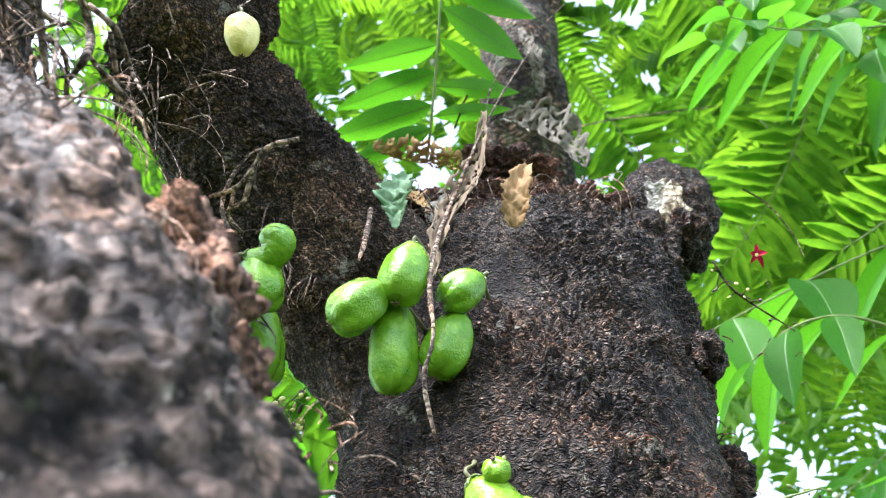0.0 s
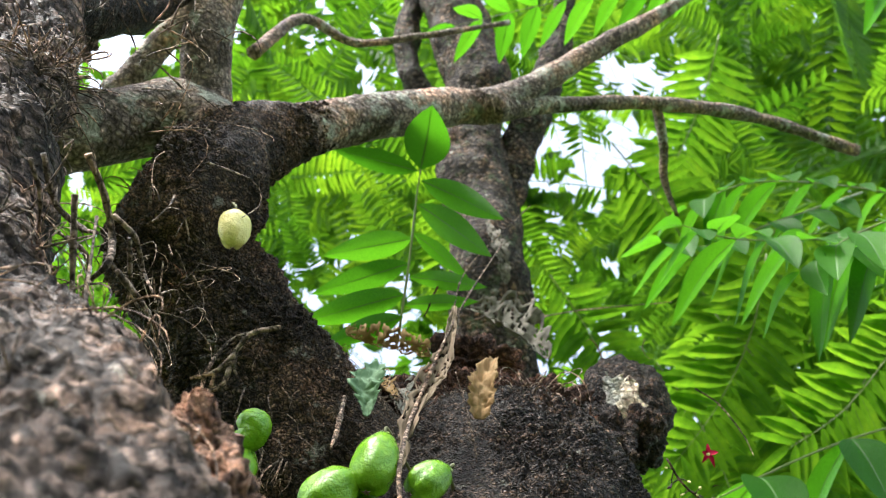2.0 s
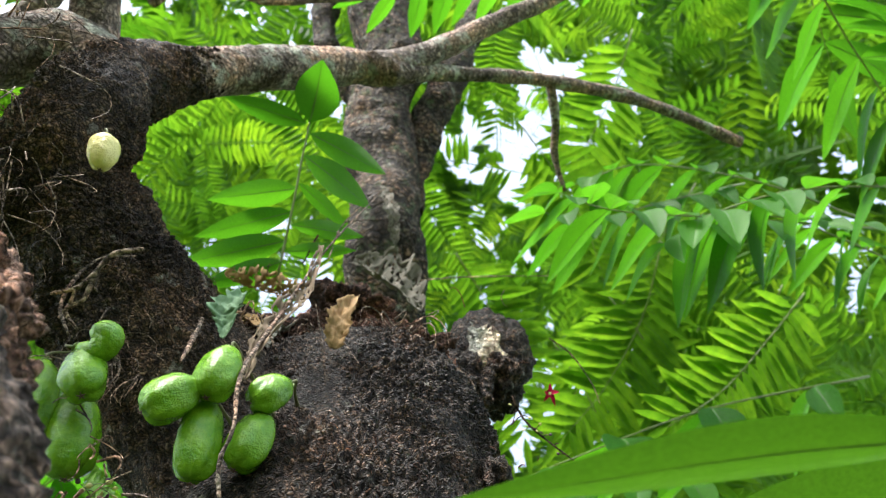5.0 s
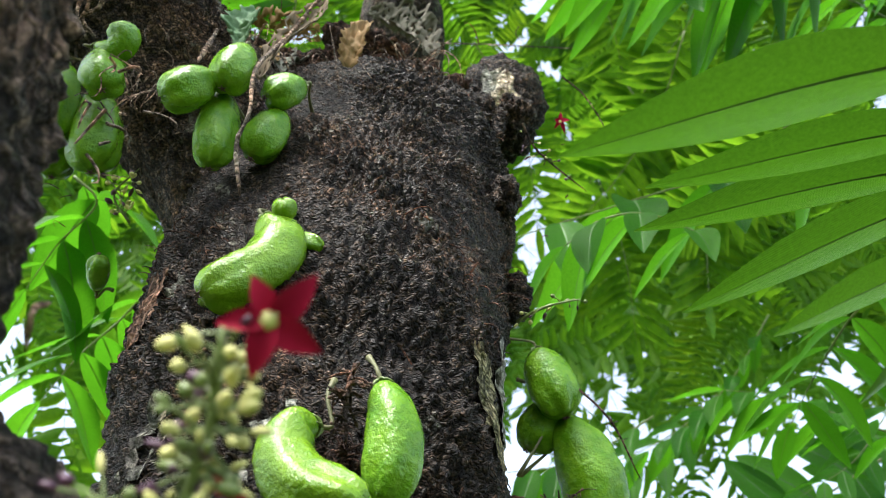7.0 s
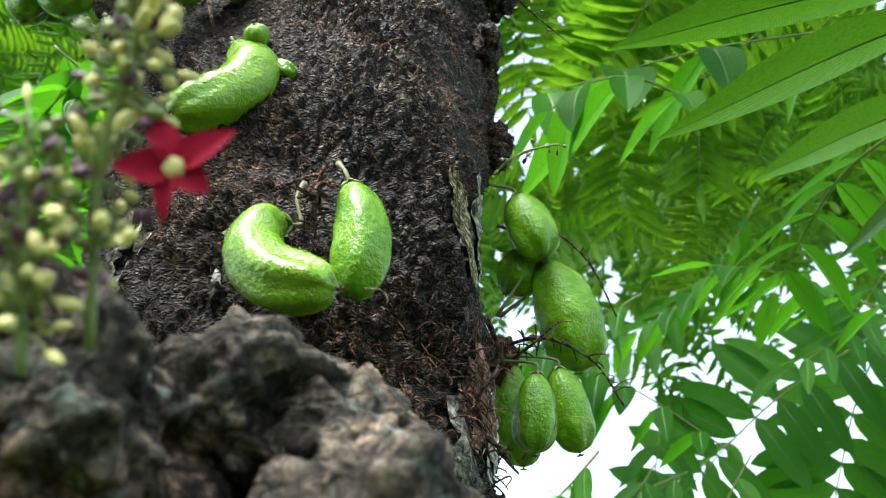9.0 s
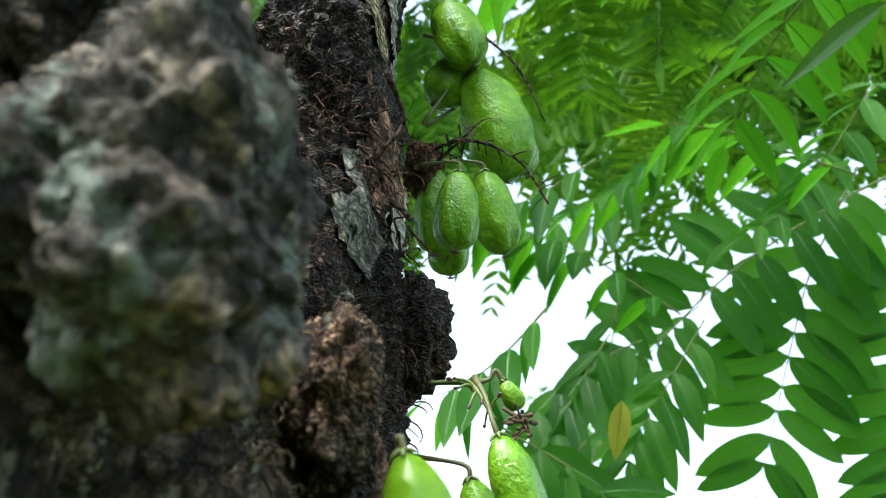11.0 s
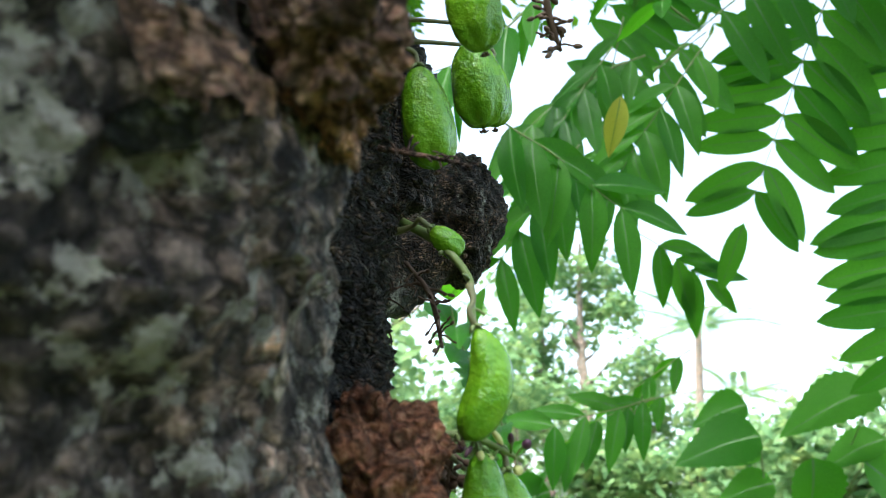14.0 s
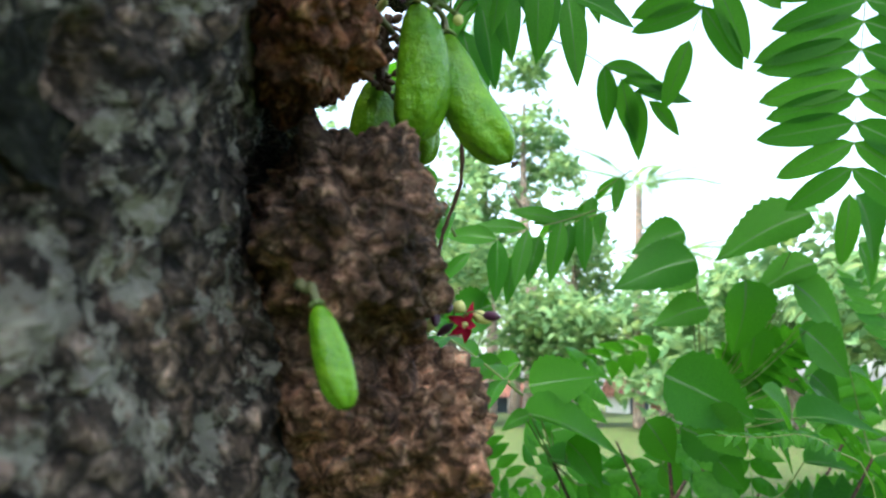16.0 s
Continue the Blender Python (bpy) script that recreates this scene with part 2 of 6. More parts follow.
LEAF = leaf_material("leaf_green", (0.012, 0.07, 0.005), (0.04, 0.13, 0.013), (0.11, 0.4, 0.014), 0.42, 0.42)
LEAF_FAR = leaf_material("leaf_canopy", (0.02, 0.075, 0.008), (0.05, 0.125, 0.014), (0.14, 0.36, 0.016), 0.55, 0.5, False)
LEAF_FERN = leaf_material("leaf_fern", (0.036, 0.125, 0.008), (0.075, 0.185, 0.015), (0.185, 0.42, 0.02), 0.55, 0.5, False)
LEAF_BIG = leaf_material("leaf_blade", (0.016, 0.055, 0.006), (0.03, 0.08, 0.01), (0.07, 0.21, 0.01), 0.38, 0.3)
# far leaves: haze is mixed into this paler, greyer green
LEAF_HAZE = leaf_material("leaf_haze", (0.11, 0.21, 0.1), (0.22, 0.35, 0.18), (0.3, 0.46, 0.22), 0.7, 0.45, False)
LEAF_DRY = leaf_material("leaf_dry", (0.2, 0.13, 0.07), (0.34, 0.22, 0.1), (0.25, 0.15, 0.06), 0.7, 0.2)
LEAF_BROWN = leaf_material("leaf_withered", (0.13, 0.095, 0.065), (0.24, 0.185, 0.135), (0.12, 0.09, 0.06), 0.8, 0.15)
LEAF_GREY = leaf_material("leaf_bleached", (0.14, 0.13, 0.11), (0.24, 0.23, 0.2), (0.12, 0.12, 0.09), 0.8, 0.15)
LEAF_PALE = leaf_material("leaf_torn", (0.15, 0.27, 0.16), (0.23, 0.35, 0.22), (0.18, 0.32, 0.15), 0.6, 0.3)
LEAF_YELLOW = leaf_material("leaf_yellowing", (0.3, 0.3, 0.05), (0.4, 0.36, 0.06), (0.5, 0.5, 0.05), 0.5, 0.4)
RIB, *_ = material("leaf_rib", (0.05, 0.125, 0.02), 0.6)
STEM, *_ = material("stem_green", (0.11, 0.15, 0.035), 0.5)
BUD, *_ = material("bud_cream", (0.5, 0.47, 0.17), 0.6)
PETAL, _, _, petal_skin = material("petal_crimson", (0.24, 0.003, 0.022), 0.7)
petal_skin.inputs["Specular IOR Level"].default_value = 0.1
CALYX, *_ = material("calyx_purple", (0.05, 0.01, 0.035), 0.5)
SPOT, *_ = material("scar_brown", (0.06, 0.03, 0.015), 0.8)
LICHEN = bark_material("lichen_pale", (0.24, 0.25, 0.22), (0.48, 0.5, 0.45), (0.64, 0.66, 0.6), (0.4, 0.44, 0.38), 0.0, 0.8, 200, 0.003, 0.5)
LICHEN_GREY = bark_material("lichen_grey", (0.1, 0.1, 0.09), (0.26, 0.265, 0.24), (0.42, 0.42, 0.38), (0.3, 0.33, 0.28), 0.02, 0.85, 170, 0.004, 0.35, 1.8)
LICHEN_YELLOW = bark_material("lichen_yellow", (0.12, 0.11, 0.06), (0.36, 0.34, 0.2), (0.5, 0.48, 0.32), (0.3, 0.3, 0.2), 0.0, 0.85, 190, 0.004, 0.2, 1.6)
# near-black green that paints shade into the bark hollows
MOSS_SHADE = bark_material("moss_shade", (0.006, 0.007, 0.005), (0.022, 0.024, 0.017), (0.07, 0.075, 0.05), (0.04, 0.06, 0.025), 0.06, 0.8, 190, 0.006, 0.3, 1.8)
TWIG = bark_material("twig_brown", (0.03, 0.018, 0.012), (0.09, 0.055, 0.04), (0.18, 0.12, 0.09), (0.15, 0.12, 0.1), -0.1)
DRY = bark_material("dry_stem", (0.14, 0.1, 0.078), (0.34, 0.265, 0.21), (0.5, 0.41, 0.34), (0.4, 0.35, 0.28), 0.0)


# ---- helpers of this scene ----
def part(name, bm, mat, parent=None, label="", smooth=True):
    me = bpy.data.meshes.new(name)
    bm.to_mesh(me)
    bm.free()
    me.materials.append(mat)
    if smooth:
        me.shade_smooth()
    ob = new(name, me)
    if parent:
        ob.parent = parent
        ob.matrix_parent_inverse = parent.matrix_world.inverted()
    if label:
        ob["label"] = label
    return ob


def thing(name, at, label, category, group="", kind=""):
    e = new(name)
    e.empty_display_size = 0.01
    e.location = at
    bpy.context.view_layer.update()
    return tagged(e, label, category, group, kind)


def spline(pts, n):
    """n + 1 points of a smooth line through rows of equal length."""
    p = np.array(pts, float)
    p = np.vstack([2 * p[0] - p[1], p, 2 * p[-1] - p[-2]])
    out = []
    for u in np.linspace(0, len(p) - 3 - 1e-6, n + 1):
        k, f = int(u), u - int(u)
        a, b, c, d = p[k : k + 4]
        out.append(0.5 * (2 * b + (c - a) * f + (2 * a - 5 * b + 4 * c - d) * f**2 + (3 * b - a - 3 * c + d) * f**3))
    return np.array(out)


def frames_along(c):
    t = np.gradient(c, axis=0)
    t /= np.linalg.norm(t, axis=1)[:, None] + 1e-12
    ref = np.array([1.0, 0, 0]) if abs(t[0][0]) < 0.9 else np.array([0, 1.0, 0])
    us = []
    u = ref
    for d in t:
        u = u - d * (u @ d)
        u /= np.linalg.norm(u) + 1e-12
        us.append(u)
    us = np.array(us)
    return t, us, np.cross(t, us)


def tube(bm, pts, n=24, seg=12, rough=0.0, freq=30.0, seed=0.0, ends=True, squash=1.0, lobes=0.0):
    """A bent tube through rows (x, y, z, radius), with an uneven skin."""
    s = spline(pts, n)
    c, r = s[:, :3], np.maximum(s[:, 3], 1e-4)
    t, u, v = frames_along(c)
    rings = []
    for i in range(len(c)):
        ring = []
        for k in range(seg):
            a = 2 * math.pi * k / seg
            d = u[i] * math.cos(a) + v[i] * math.sin(a) * squash
            q = r[i] * (1 + lobes * math.cos(5 * a))
            p = c[i] + d * q
            if rough:
                w = Vector(p) * freq + Vector((seed, seed, seed))
                p = p + d * rough * (noise.noise(w) + 0.6 * noise.noise(w * 2.7) + 0.35 * noise.noise(w * 7.1))
            ring.append(bm.verts.new(p))
        rings.append(ring)
    for a, b in zip(rings, rings[1:]):
        for k in range(seg):
            bm.faces.new((a[k], a[(k + 1) % seg], b[(k + 1) % seg], b[k]))
    if ends:
        for ring, p, flip in ((rings[0], c[0], True), (rings[-1], c[-1], False)):
            m = bm.verts.new(p)
            for k in range(seg):
                f = (ring[k], ring[(k + 1) % seg], m)
                bm.faces.new(f[::-1] if flip else f)
    return rings


def blade(bm, length, width, fold=0.25, droop=0.15, m=None, n=6, tip=1.6):
    """A pointed leaf along +y from the origin, folded along its midrib."""
    m = m or Matrix()
    left, mid, right = [], [], []
    for i in range(n + 1):
        u = i / n
        w = width * 0.5 * (math.sin(math.pi * u ** 0.8) ** 0.9) * (1 - 0.25 * u ** tip) if 0 < i < n else 0.0
        y, z = u * length, -droop * length * u * u
        mid.append(bm.verts.new(m @ Vector((0, y, z))))
        if 0 < i < n:
            left.append(bm.verts.new(m @ Vector((-w, y, z + fold * w))))
            right.append(bm.verts.new(m @ Vector((w, y, z + fold * w))))
    for side, flip in ((left, False), (right, True)):
        full = [mid[0], *side, mid[-1]]
        for i in range(n):
            f = [mid[i], mid[i + 1], full[i + 1], full[i]]
            f = [v for k, v in enumerate(f) if v not in f[:k]]
            bm.faces.new(f if flip else f[::-1])


def frond_matrix(base, tip, up=(0, 0, 1), roll=0.0):
    a, b = Vector(base), Vector(tip)
    y = (b - a).normalized()
    x = y.cross(Vector(up)).normalized()
    z = x.cross(y)
    m = Matrix((x, y, z)).transposed().to_4x4()
    return Matrix.Translation(a) @ m @ Matrix.Rotation(roll, 4, "Y"), (b - a).length


# ---- ground ----
def ground():
    bm = bmesh.new()
    n = 40
    xs = [math.copysign(abs(k / n) ** 2.5 * 1500, k) for k in range(-n, n + 1)]
    g = [[bm.verts.new((x, y, 0.08 * noise.noise(Vector((x * 0.3, y * 0.3, 0))))) for y in xs] for x in xs]
    for i in range(2 * n):
        for j in range(2 * n):
            bm.faces.new((g[i][j], g[i + 1][j], g[i + 1][j + 1], g[i][j + 1]))
    m = bark_material("ground_soil", (0.035, 0.045, 0.018), (0.085, 0.1, 0.04), (0.16, 0.16, 0.085), (0.06, 0.13, 0.025), 0.16, 0.9, 40, 0.01, 0.7)
    return tagged(part("ground", bm, m), "grassy garden ground with bare soil under the trees", "ground", kind="structure")


ground()


def lawn():
    """Short tufts of grass round the tree."""
    r = random.Random(90)
    bm = bmesh.new()
    for _ in range(1500):
        a, q = r.uniform(0, 2 * math.pi), 0.5 + 6.5 * math.sqrt(r.random())
        c = Vector((q * math.cos(a), 0.6 + q * math.sin(a), 0.0))
        for _ in range(9):
            b = c + Vector((r.gauss(0, 0.06), r.gauss(0, 0.06), -0.03))
            d = Vector((r.gauss(0, 0.4), r.gauss(0, 0.4), 1)).normalized()
            s = d.cross(Vector((r.uniform(-1, 1), r.uniform(-1, 1), 0.1))).normalized() * 0.004
            h = r.uniform(0.08, 0.2)
            k = b + d * h * 0.6
            e = b + d * h + Vector((d.x, d.y, -0.2)) * h * 0.4
            v = [bm.verts.new(p) for p in (b - s, b + s, k + s * 0.7, k - s * 0.7, e)]
            bm.faces.new((v[0], v[1], v[2], v[3]))
            bm.faces.new((v[3], v[2], v[4]))
    return tagged(part("grass", bm, LEAF_FAR), "short green grass tufts on bare soil", "grass", kind="stuff")


lawn()

# ---- the fruiting tree ----
tree = thing("bilimbi_tree", (-0.1, 0.6, 0), "old dark-barked fruiting tree with a forked, lumpy trunk", "tree")


def skin(rows, n, seg, rough, freq, crumb, cell, seed, dents=()):
    """A tree limb as one skin: waves of the wood, lumps, and a crumbly crust."""
    s = spline(rows, n)
    c, r = s[:, :3], s[:, 3]
    t, u, v = frames_along(c)
    bm = bmesh.new()
    rings = []
    off = Vector((seed, seed * 1.7, seed * 0.3))
    for i in range(len(c)):
        ring = []
        for k in range(seg):
            f = 2 * k / seg - 1
            a = -math.pi / 2 + math.pi * (0.5 * f + 0.5 * f**3)
            d = u[i] * math.cos(a) + v[i] * math.sin(a)
            p = Vector(c[i] + d * r[i])
            w = p * freq + off
            h = rough * (noise.noise(w * 0.45) * 1.6 + noise.noise(w) + 0.5 * noise.noise(w * 2.6))
            if crumb:
                q = p * cell + off
                q.z *= 1.5
                warp = q + noise.noise_vector(q * 0.6) * 0.5
                near, _ = noise.voronoi(warp)
                g = min(near[1] - near[0], 0.45) * 2.2 - 0.6 + 0.8 * noise.noise(q * 0.35) + 0.5 * noise.noise(q * 1.9)
                mask = 0.7 + 0.9 * noise.noise(p * 15 + off)
                h += crumb * g * max(0.2, min(1.1, mask))
            for at, reach, deep in dents:
                e = (p - at).length_squared / (reach * reach)
                if e < 4:
                    h -= deep * math.exp(-1.5 * e) * (1 + 0.6 * noise.noise(p * 60))
            ring.append(bm.verts.new(p + Vector(d) * h))
        rings.append(ring)
    for a, b in zip(rings, rings[1:]):
        for k in range(seg):
            bm.faces.new((a[k], a[(k + 1) % seg], b[(k + 1) % seg], b[k]))
    return bm, rings, c


def limb(name, rows, n, seg, mat, seed, rough=0.004, freq=32, crumb=0.0016, cell=150, label="", cap=True, dents=()):
    bm, rings, c = skin(rows, n, seg, rough, freq, crumb, cell, seed, dents)
    if cap:
        for ring, p, flip in ((rings[0], c[0], True), (rings[-1], c[-1], False)):
            m = bm.verts.new(p)
            for k in range(seg):
                f = (ring[k], ring[(k + 1) % seg], m)
                bm.faces.new(f[::-1] if flip else f)
    return part(name, bm, mat, tree, label)


TRUNK = limb("trunk", [(-0.12, 0.66, -0.1, 0.24), (-0.12, 0.58, 0.6, 0.16), (-0.12, 0.55, 0.95, 0.155), (-0.115, 0.56, 1.1, 0.146), (-0.11, 0.54, 1.22, 0.145), (-0.105, 0.51, 1.34, 0.135), (-0.10, 0.485, 1.46, 0.132), (-0.095, 0.475, 1.57, 0.122),
    (-0.10, 0.49, 1.68, 0.126), (-0.105, 0.525, 1.79, 0.135), (-0.105, 0.57, 1.9, 0.145), (-0.10, 0.595, 1.96, 0.152), (-0.095, 0.615, 2.01, 0.148), (-0.09, 0.63, 2.02, 0.11), (-0.09, 0.635, 2.01, 0.05)], 720, 410, BARK, 1.0, 0.0042, 30, 0.0068, 115)
STEM_L = limb("leaning_stem", [(-0.123, 0.500, 0.900, 0.151), (-0.125, 0.475, 1.080, 0.147), (-0.120, 0.430, 1.190, 0.142), (-0.106, 0.370, 1.280, 0.124), (-0.130, 0.270, 1.365, 0.089), (-0.195, 0.165, 1.450, 0.064), (-0.195, 0.110, 1.550, 0.071),
    (-0.240, 0.112, 1.650, 0.062), (-0.324, 0.125, 1.740, 0.063), (-0.356, 0.125, 1.830, 0.057), (-0.395, 0.120, 1.970, 0.052), (-0.461, 0.140, 2.200, 0.053), (-0.528, 0.200, 2.500, 0.049)], 700, 260, BARK_NEAR, 5.0, 0.006, 34, 0.0042, 105, "grey lumpy leaning stem", True, [(Vector((-0.012, 0.288, 1.292)), 0.028, 0.022), (Vector((-0.03, 0.262, 1.30)), 0.022, 0.012), (Vector((-0.002, 0.318, 1.222)), 0.014, 0.012), (Vector((0.0, 0.325, 1.25)), 0.02, -0.006), (Vector((-0.016, 0.29, 1.262)), 0.018, -0.007)])
LIMB = limb("limb", [(-0.14, 0.6, 1.84, 0.08), (-0.175, 0.56, 1.93, 0.085), (-0.304, 0.457, 2.074) + (0.078,), (-0.343, 0.392, 2.119) + (0.066,), (-0.371, 0.345, 2.148) + (0.06,), (-0.342, 0.314, 2.178) + (0.056,), (-0.337, 0.311, 2.244) + (0.05,),
    (-0.298, 0.331, 2.321) + (0.034,), (-0.265, 0.350, 2.374) + (0.026,)], 360, 220, BARK_LIMB, 9.0, 0.0035, 34, 0.006, 115)
limb("branch", [(-0.316, 0.327, 2.298) + (0.03,), (-0.280, 0.343, 2.352) + (0.029,), (-0.228, 0.366, 2.416) + (0.028,), (-0.142, 0.405, 2.508) + (0.026,), (-0.068, 0.443, 2.587) + (0.02,)], 120, 60, BARK_BRANCH, 19, 0.002, 40, 0.001, 180)
limb("branch", [(-0.346, 0.324, 2.220) + (0.04,), (-0.358, 0.307, 2.258) + (0.033,), (-0.363, 0.277, 2.307) + (0.027,), (-0.356, 0.216, 2.356) + (0.025,), (-0.342, 0.186, 2.434) + (0.023,), (-0.330, 0.147, 2.577) + (0.022,)], 60, 40, BARK_BRANCH, 11, 0.002, 40, 0.0006, 200)
limb("branch", [(-0.329, 0.314, 2.236) + (0.04,), (-0.379, 0.282, 2.278) + (0.036,), (-0.428, 0.276, 2.257) + (0.036,), (-0.471, 0.261, 2.218) + (0.037,), (-0.540, 0.258, 2.207) + (0.04,)], 60, 40, BARK_BRANCH, 12, 0.002, 40, 0.0006, 200)
limb("branch", [(-0.433, 0.100, 2.131) + (0.03,), (-0.404, 0.163, 2.269) + (0.026,), (-0.379, 0.185, 2.375) + (0.018,), (-0.301, 0.197, 2.487) + (0.014,)], 80, 40, BARK, 13, 0.003, 40, 0.001, 180)
limb("branch", [(-0.565, 0.372, 2.548) + (0.02,), (-0.511, 0.333, 2.573) + (0.018,), (-0.457, 0.285, 2.605) + (0.016,), (-0.424, 0.231, 2.699) + (0.015,)], 30, 20, BARK_BRANCH, 14, 0.002, 40, 0.0006, 200)
limb("branch", [(-0.089, 0.418, 2.531) + (0.025,), (-0.028, 0.426, 2.587) + (0.019,), (0.066, 0.418, 2.677) + (0.015,), (0.198, 0.403, 2.784) + (0.011,), (0.369, 0.366, 2.929) + (0.009,)], 60, 22, BARK_BRANCH, 15, 0.0015, 40, 0.0007, 220)
limb("branch", [(-0.074, 0.421, 2.530) + (0.02,), (0.012, 0.457, 2.603) + (0.012,), (0.175, 0.520, 2.710) + (0.011,), (0.349, 0.595, 2.786) + (0.0105,), (0.543, 0.701, 2.842) + (0.009,)], 60, 20, BARK_BRANCH, 16, 0.0015, 40, 0.0007, 220)
limb("twig", [(0.173, 0.522, 2.709) + (0.008,), (0.183, 0.577, 2.686) + (0.0065,), (0.183, 0.627, 2.667) + (0.006,), (0.200, 0.676, 2.637) + (0.004,)], 24, 10, BARK_BRANCH, 17, 0.001, 60, 0.0003, 200)
limb("twig", [(-0.377, 0.339, 2.573) + (0.01,), (-0.329, 0.341, 2.691) + (0.008,), (-0.266, 0.393, 2.719) + (0.006,), (-0.169, 0.410, 2.770) + (0.005,), (-0.036, 0.440, 2.873) + (0.004,)], 24, 10, BARK_BRANCH, 18, 0.001, 60, 0.0003, 200)

from mathutils.bvhtree import BVHTree

dg = bpy.context.evaluated_depsgraph_get()
dg.update()


def surface(ob):
    m = ob.matrix_world
    return BVHTree.FromPolygons([m @ v.co for v in ob.data.vertices], [p.vertices[:] for p in ob.data.polygons])


SKINS = [surface(o) for o in (TRUNK, STEM_L, LIMB)]


def nearest(p):
    best = None
    for s in SKINS:
        co, no, _, d = s.find_nearest(Vector(p))
        if best is None or d < best[2]:
            best = (co, no, d)
    return best[0], best[1]


def burl(name, centre, size, mat, seed, rough=0.18, crumb=0.0022, cell=150, sub=5, label="", turn=(0, 0, 0)):
    """A crusty lump that grows on the bark."""
    bm = bmesh.new()
    bmesh.ops.create_icosphere(bm, subdivisions=sub, radius=1)
    rot = Euler(turn).to_matrix()
    off = Vector((seed, -seed, seed * 2))
    for v in bm.verts:
        d = v.co.normalized()
        h = 1 + rough * (noise.noise(d * 1.6 + off) + 0.6 * noise.noise(d * 3.7 + off))
        p = rot @ Vector((d.x * size[0], d.y * size[1], d.z * size[2])) * h
        q = p * cell + off
        near, _ = noise.voronoi(q * 0.8 + noise.noise_vector(q * 0.5) * 0.5)
        v.co = p + d * crumb * (min(near[1] - near[0], 0.5) * 2 - 0.5 + noise.noise(q * 0.45) + 0.6 * noise.noise(q * 2.1))
        v.co += Vector(centre)
    return part(name, bm, mat, tree, label)


KNOB = burl("knob", (0.048, 0.602, 2.171), (0.046, 0.045, 0.056), BARK, 2.0, 0.15, 0.002, 150, 6)
burl("knob", (0.055, 0.605, 2.126), (0.028, 0.04, 0.03), BARK, 2.5, 0.25, 0.004, 150, 5)
burl("burl", (0.042, 0.559, 1.838), (0.016, 0.02, 0.024), BARK, 3.0, 0.3, 0.003, 160, 5)
burl("burl", (0.039, 0.516, 1.920), (0.012, 0.02, 0.02), BARK, 3.3, 0.3, 0.003, 160, 4)
burl("shoulder", (-0.001, 0.598, 2.095), (0.05, 0.05, 0.045), BARK, 2.8, 0.25, 0.004, 150, 6)
for k, (at, s) in enumerate((((-0.250, 0.543, 2.138), 0.03), ((-0.204, 0.540, 2.121), 0.032), ((-0.161, 0.548, 2.119), 0.034), ((-0.118, 0.565, 2.139), 0.036), ((-0.076, 0.572, 2.137), 0.034), ((-0.038, 0.580, 2.136), 0.034), ((-0.112, 0.596, 2.223), 0.04))):
    burl("root_clump", at, (s * 1.25, s * 1.2, s * 0.75), ROOT, 40 + k, 0.45, 0.006, 140, 5, "dark tangled root clump")
burl("burl", (-0.221, 0.494, 1.695), (0.02, 0.03, 0.03), BARK, 3.6, 0.3, 0.003, 160, 5)
burl("burl", (0.035, 0.493, 1.468), (0.02, 0.025, 0.032), BARK, 4.0, 0.3, 0.0035, 160, 5)
burl("burl", (0.042, 0.590, 1.649), (0.014, 0.02, 0.022), ROOT, 4.4, 0.3, 0.003, 160, 4)
# burls under the overhang take the lightened bark in place of light
burl("burl", (-0.059, 0.247, 1.422), (0.03, 0.04, 0.026), BARK_LICHEN_LIT, 7.0, 0.3, 0.0015, 160, 6, "grey lumpy burl")
burl("burl", (-0.027, 0.244, 1.409), (0.022, 0.03, 0.026), BARK_LICHEN_LIT, 7.4, 0.25, 0.0015, 160, 6, "grey lumpy burl")
burl("burl", (-0.086, 0.201, 1.400), (0.02, 0.03, 0.026), BARK_LICHEN_LIT, 7.7, 0.3, 0.002, 160, 6, "grey lumpy burl")
burl("burl", (-0.020, 0.227, 1.362), (0.035, 0.04, 0.04), BARK_LICHEN_LIT, 7.9, 0.3, 0.003, 150, 6, "brown crusty burl")
for k, (at, size) in enumerate((((-0.184, 0.122, 1.678), (0.011, 0.018, 0.02)), ((-0.170, 0.118, 1.648), (0.012, 0.018, 0.022)), ((-0.162, 0.120, 1.620), (0.013, 0.018, 0.022)), ((-0.156, 0.122, 1.592), (0.013, 0.018, 0.022)), ((-0.150, 0.118, 1.560), (0.013, 0.018, 0.02)))):
    burl("burl", at, size, CRUMB, 50 + k, 0.4, 0.005, 140, 5, "brown crumbly rim of the grey stem")
burl("burl", (0.010, 0.335, 1.361), (0.016, 0.03, 0.03), BARK_LIMB, 8.0, 0.35, 0.003, 170, 6)
burl("burl", (0.015, 0.360, 1.319), (0.014, 0.03, 0.04), CRUMB, 8.3, 0.35, 0.004, 170, 6, "brown crumbly burl")
burl("burl", (0.024, 0.350, 1.269), (0.016, 0.03, 0.022), CRUMB, 8.6, 0.4, 0.004, 170, 6, "brown crumbly burl")
burl("burl", (0.036, 0.460, 1.176), (0.02, 0.03, 0.027), RUST, 9.0, 0.3, 0.004, 150, 6, "rusty red crumbly burl")
burl("burl", (0.048, 0.482, 1.108), (0.026, 0.04, 0.034), CRUMB, 9.3, 0.3, 0.004, 150, 6, "brown crumbly burl")
burl("burl", (0.067, 0.499, 1.047), (0.026, 0.04, 0.03), CRUMB, 9.6, 0.35, 0.004, 150, 6, "brown crumbly burl")
burl("burl", (0.037, 0.510, 1.062), (0.034, 0.04, 0.05), CRUMB, 9.8, 0.35, 0.004, 150, 6, "brown crumbly burl")
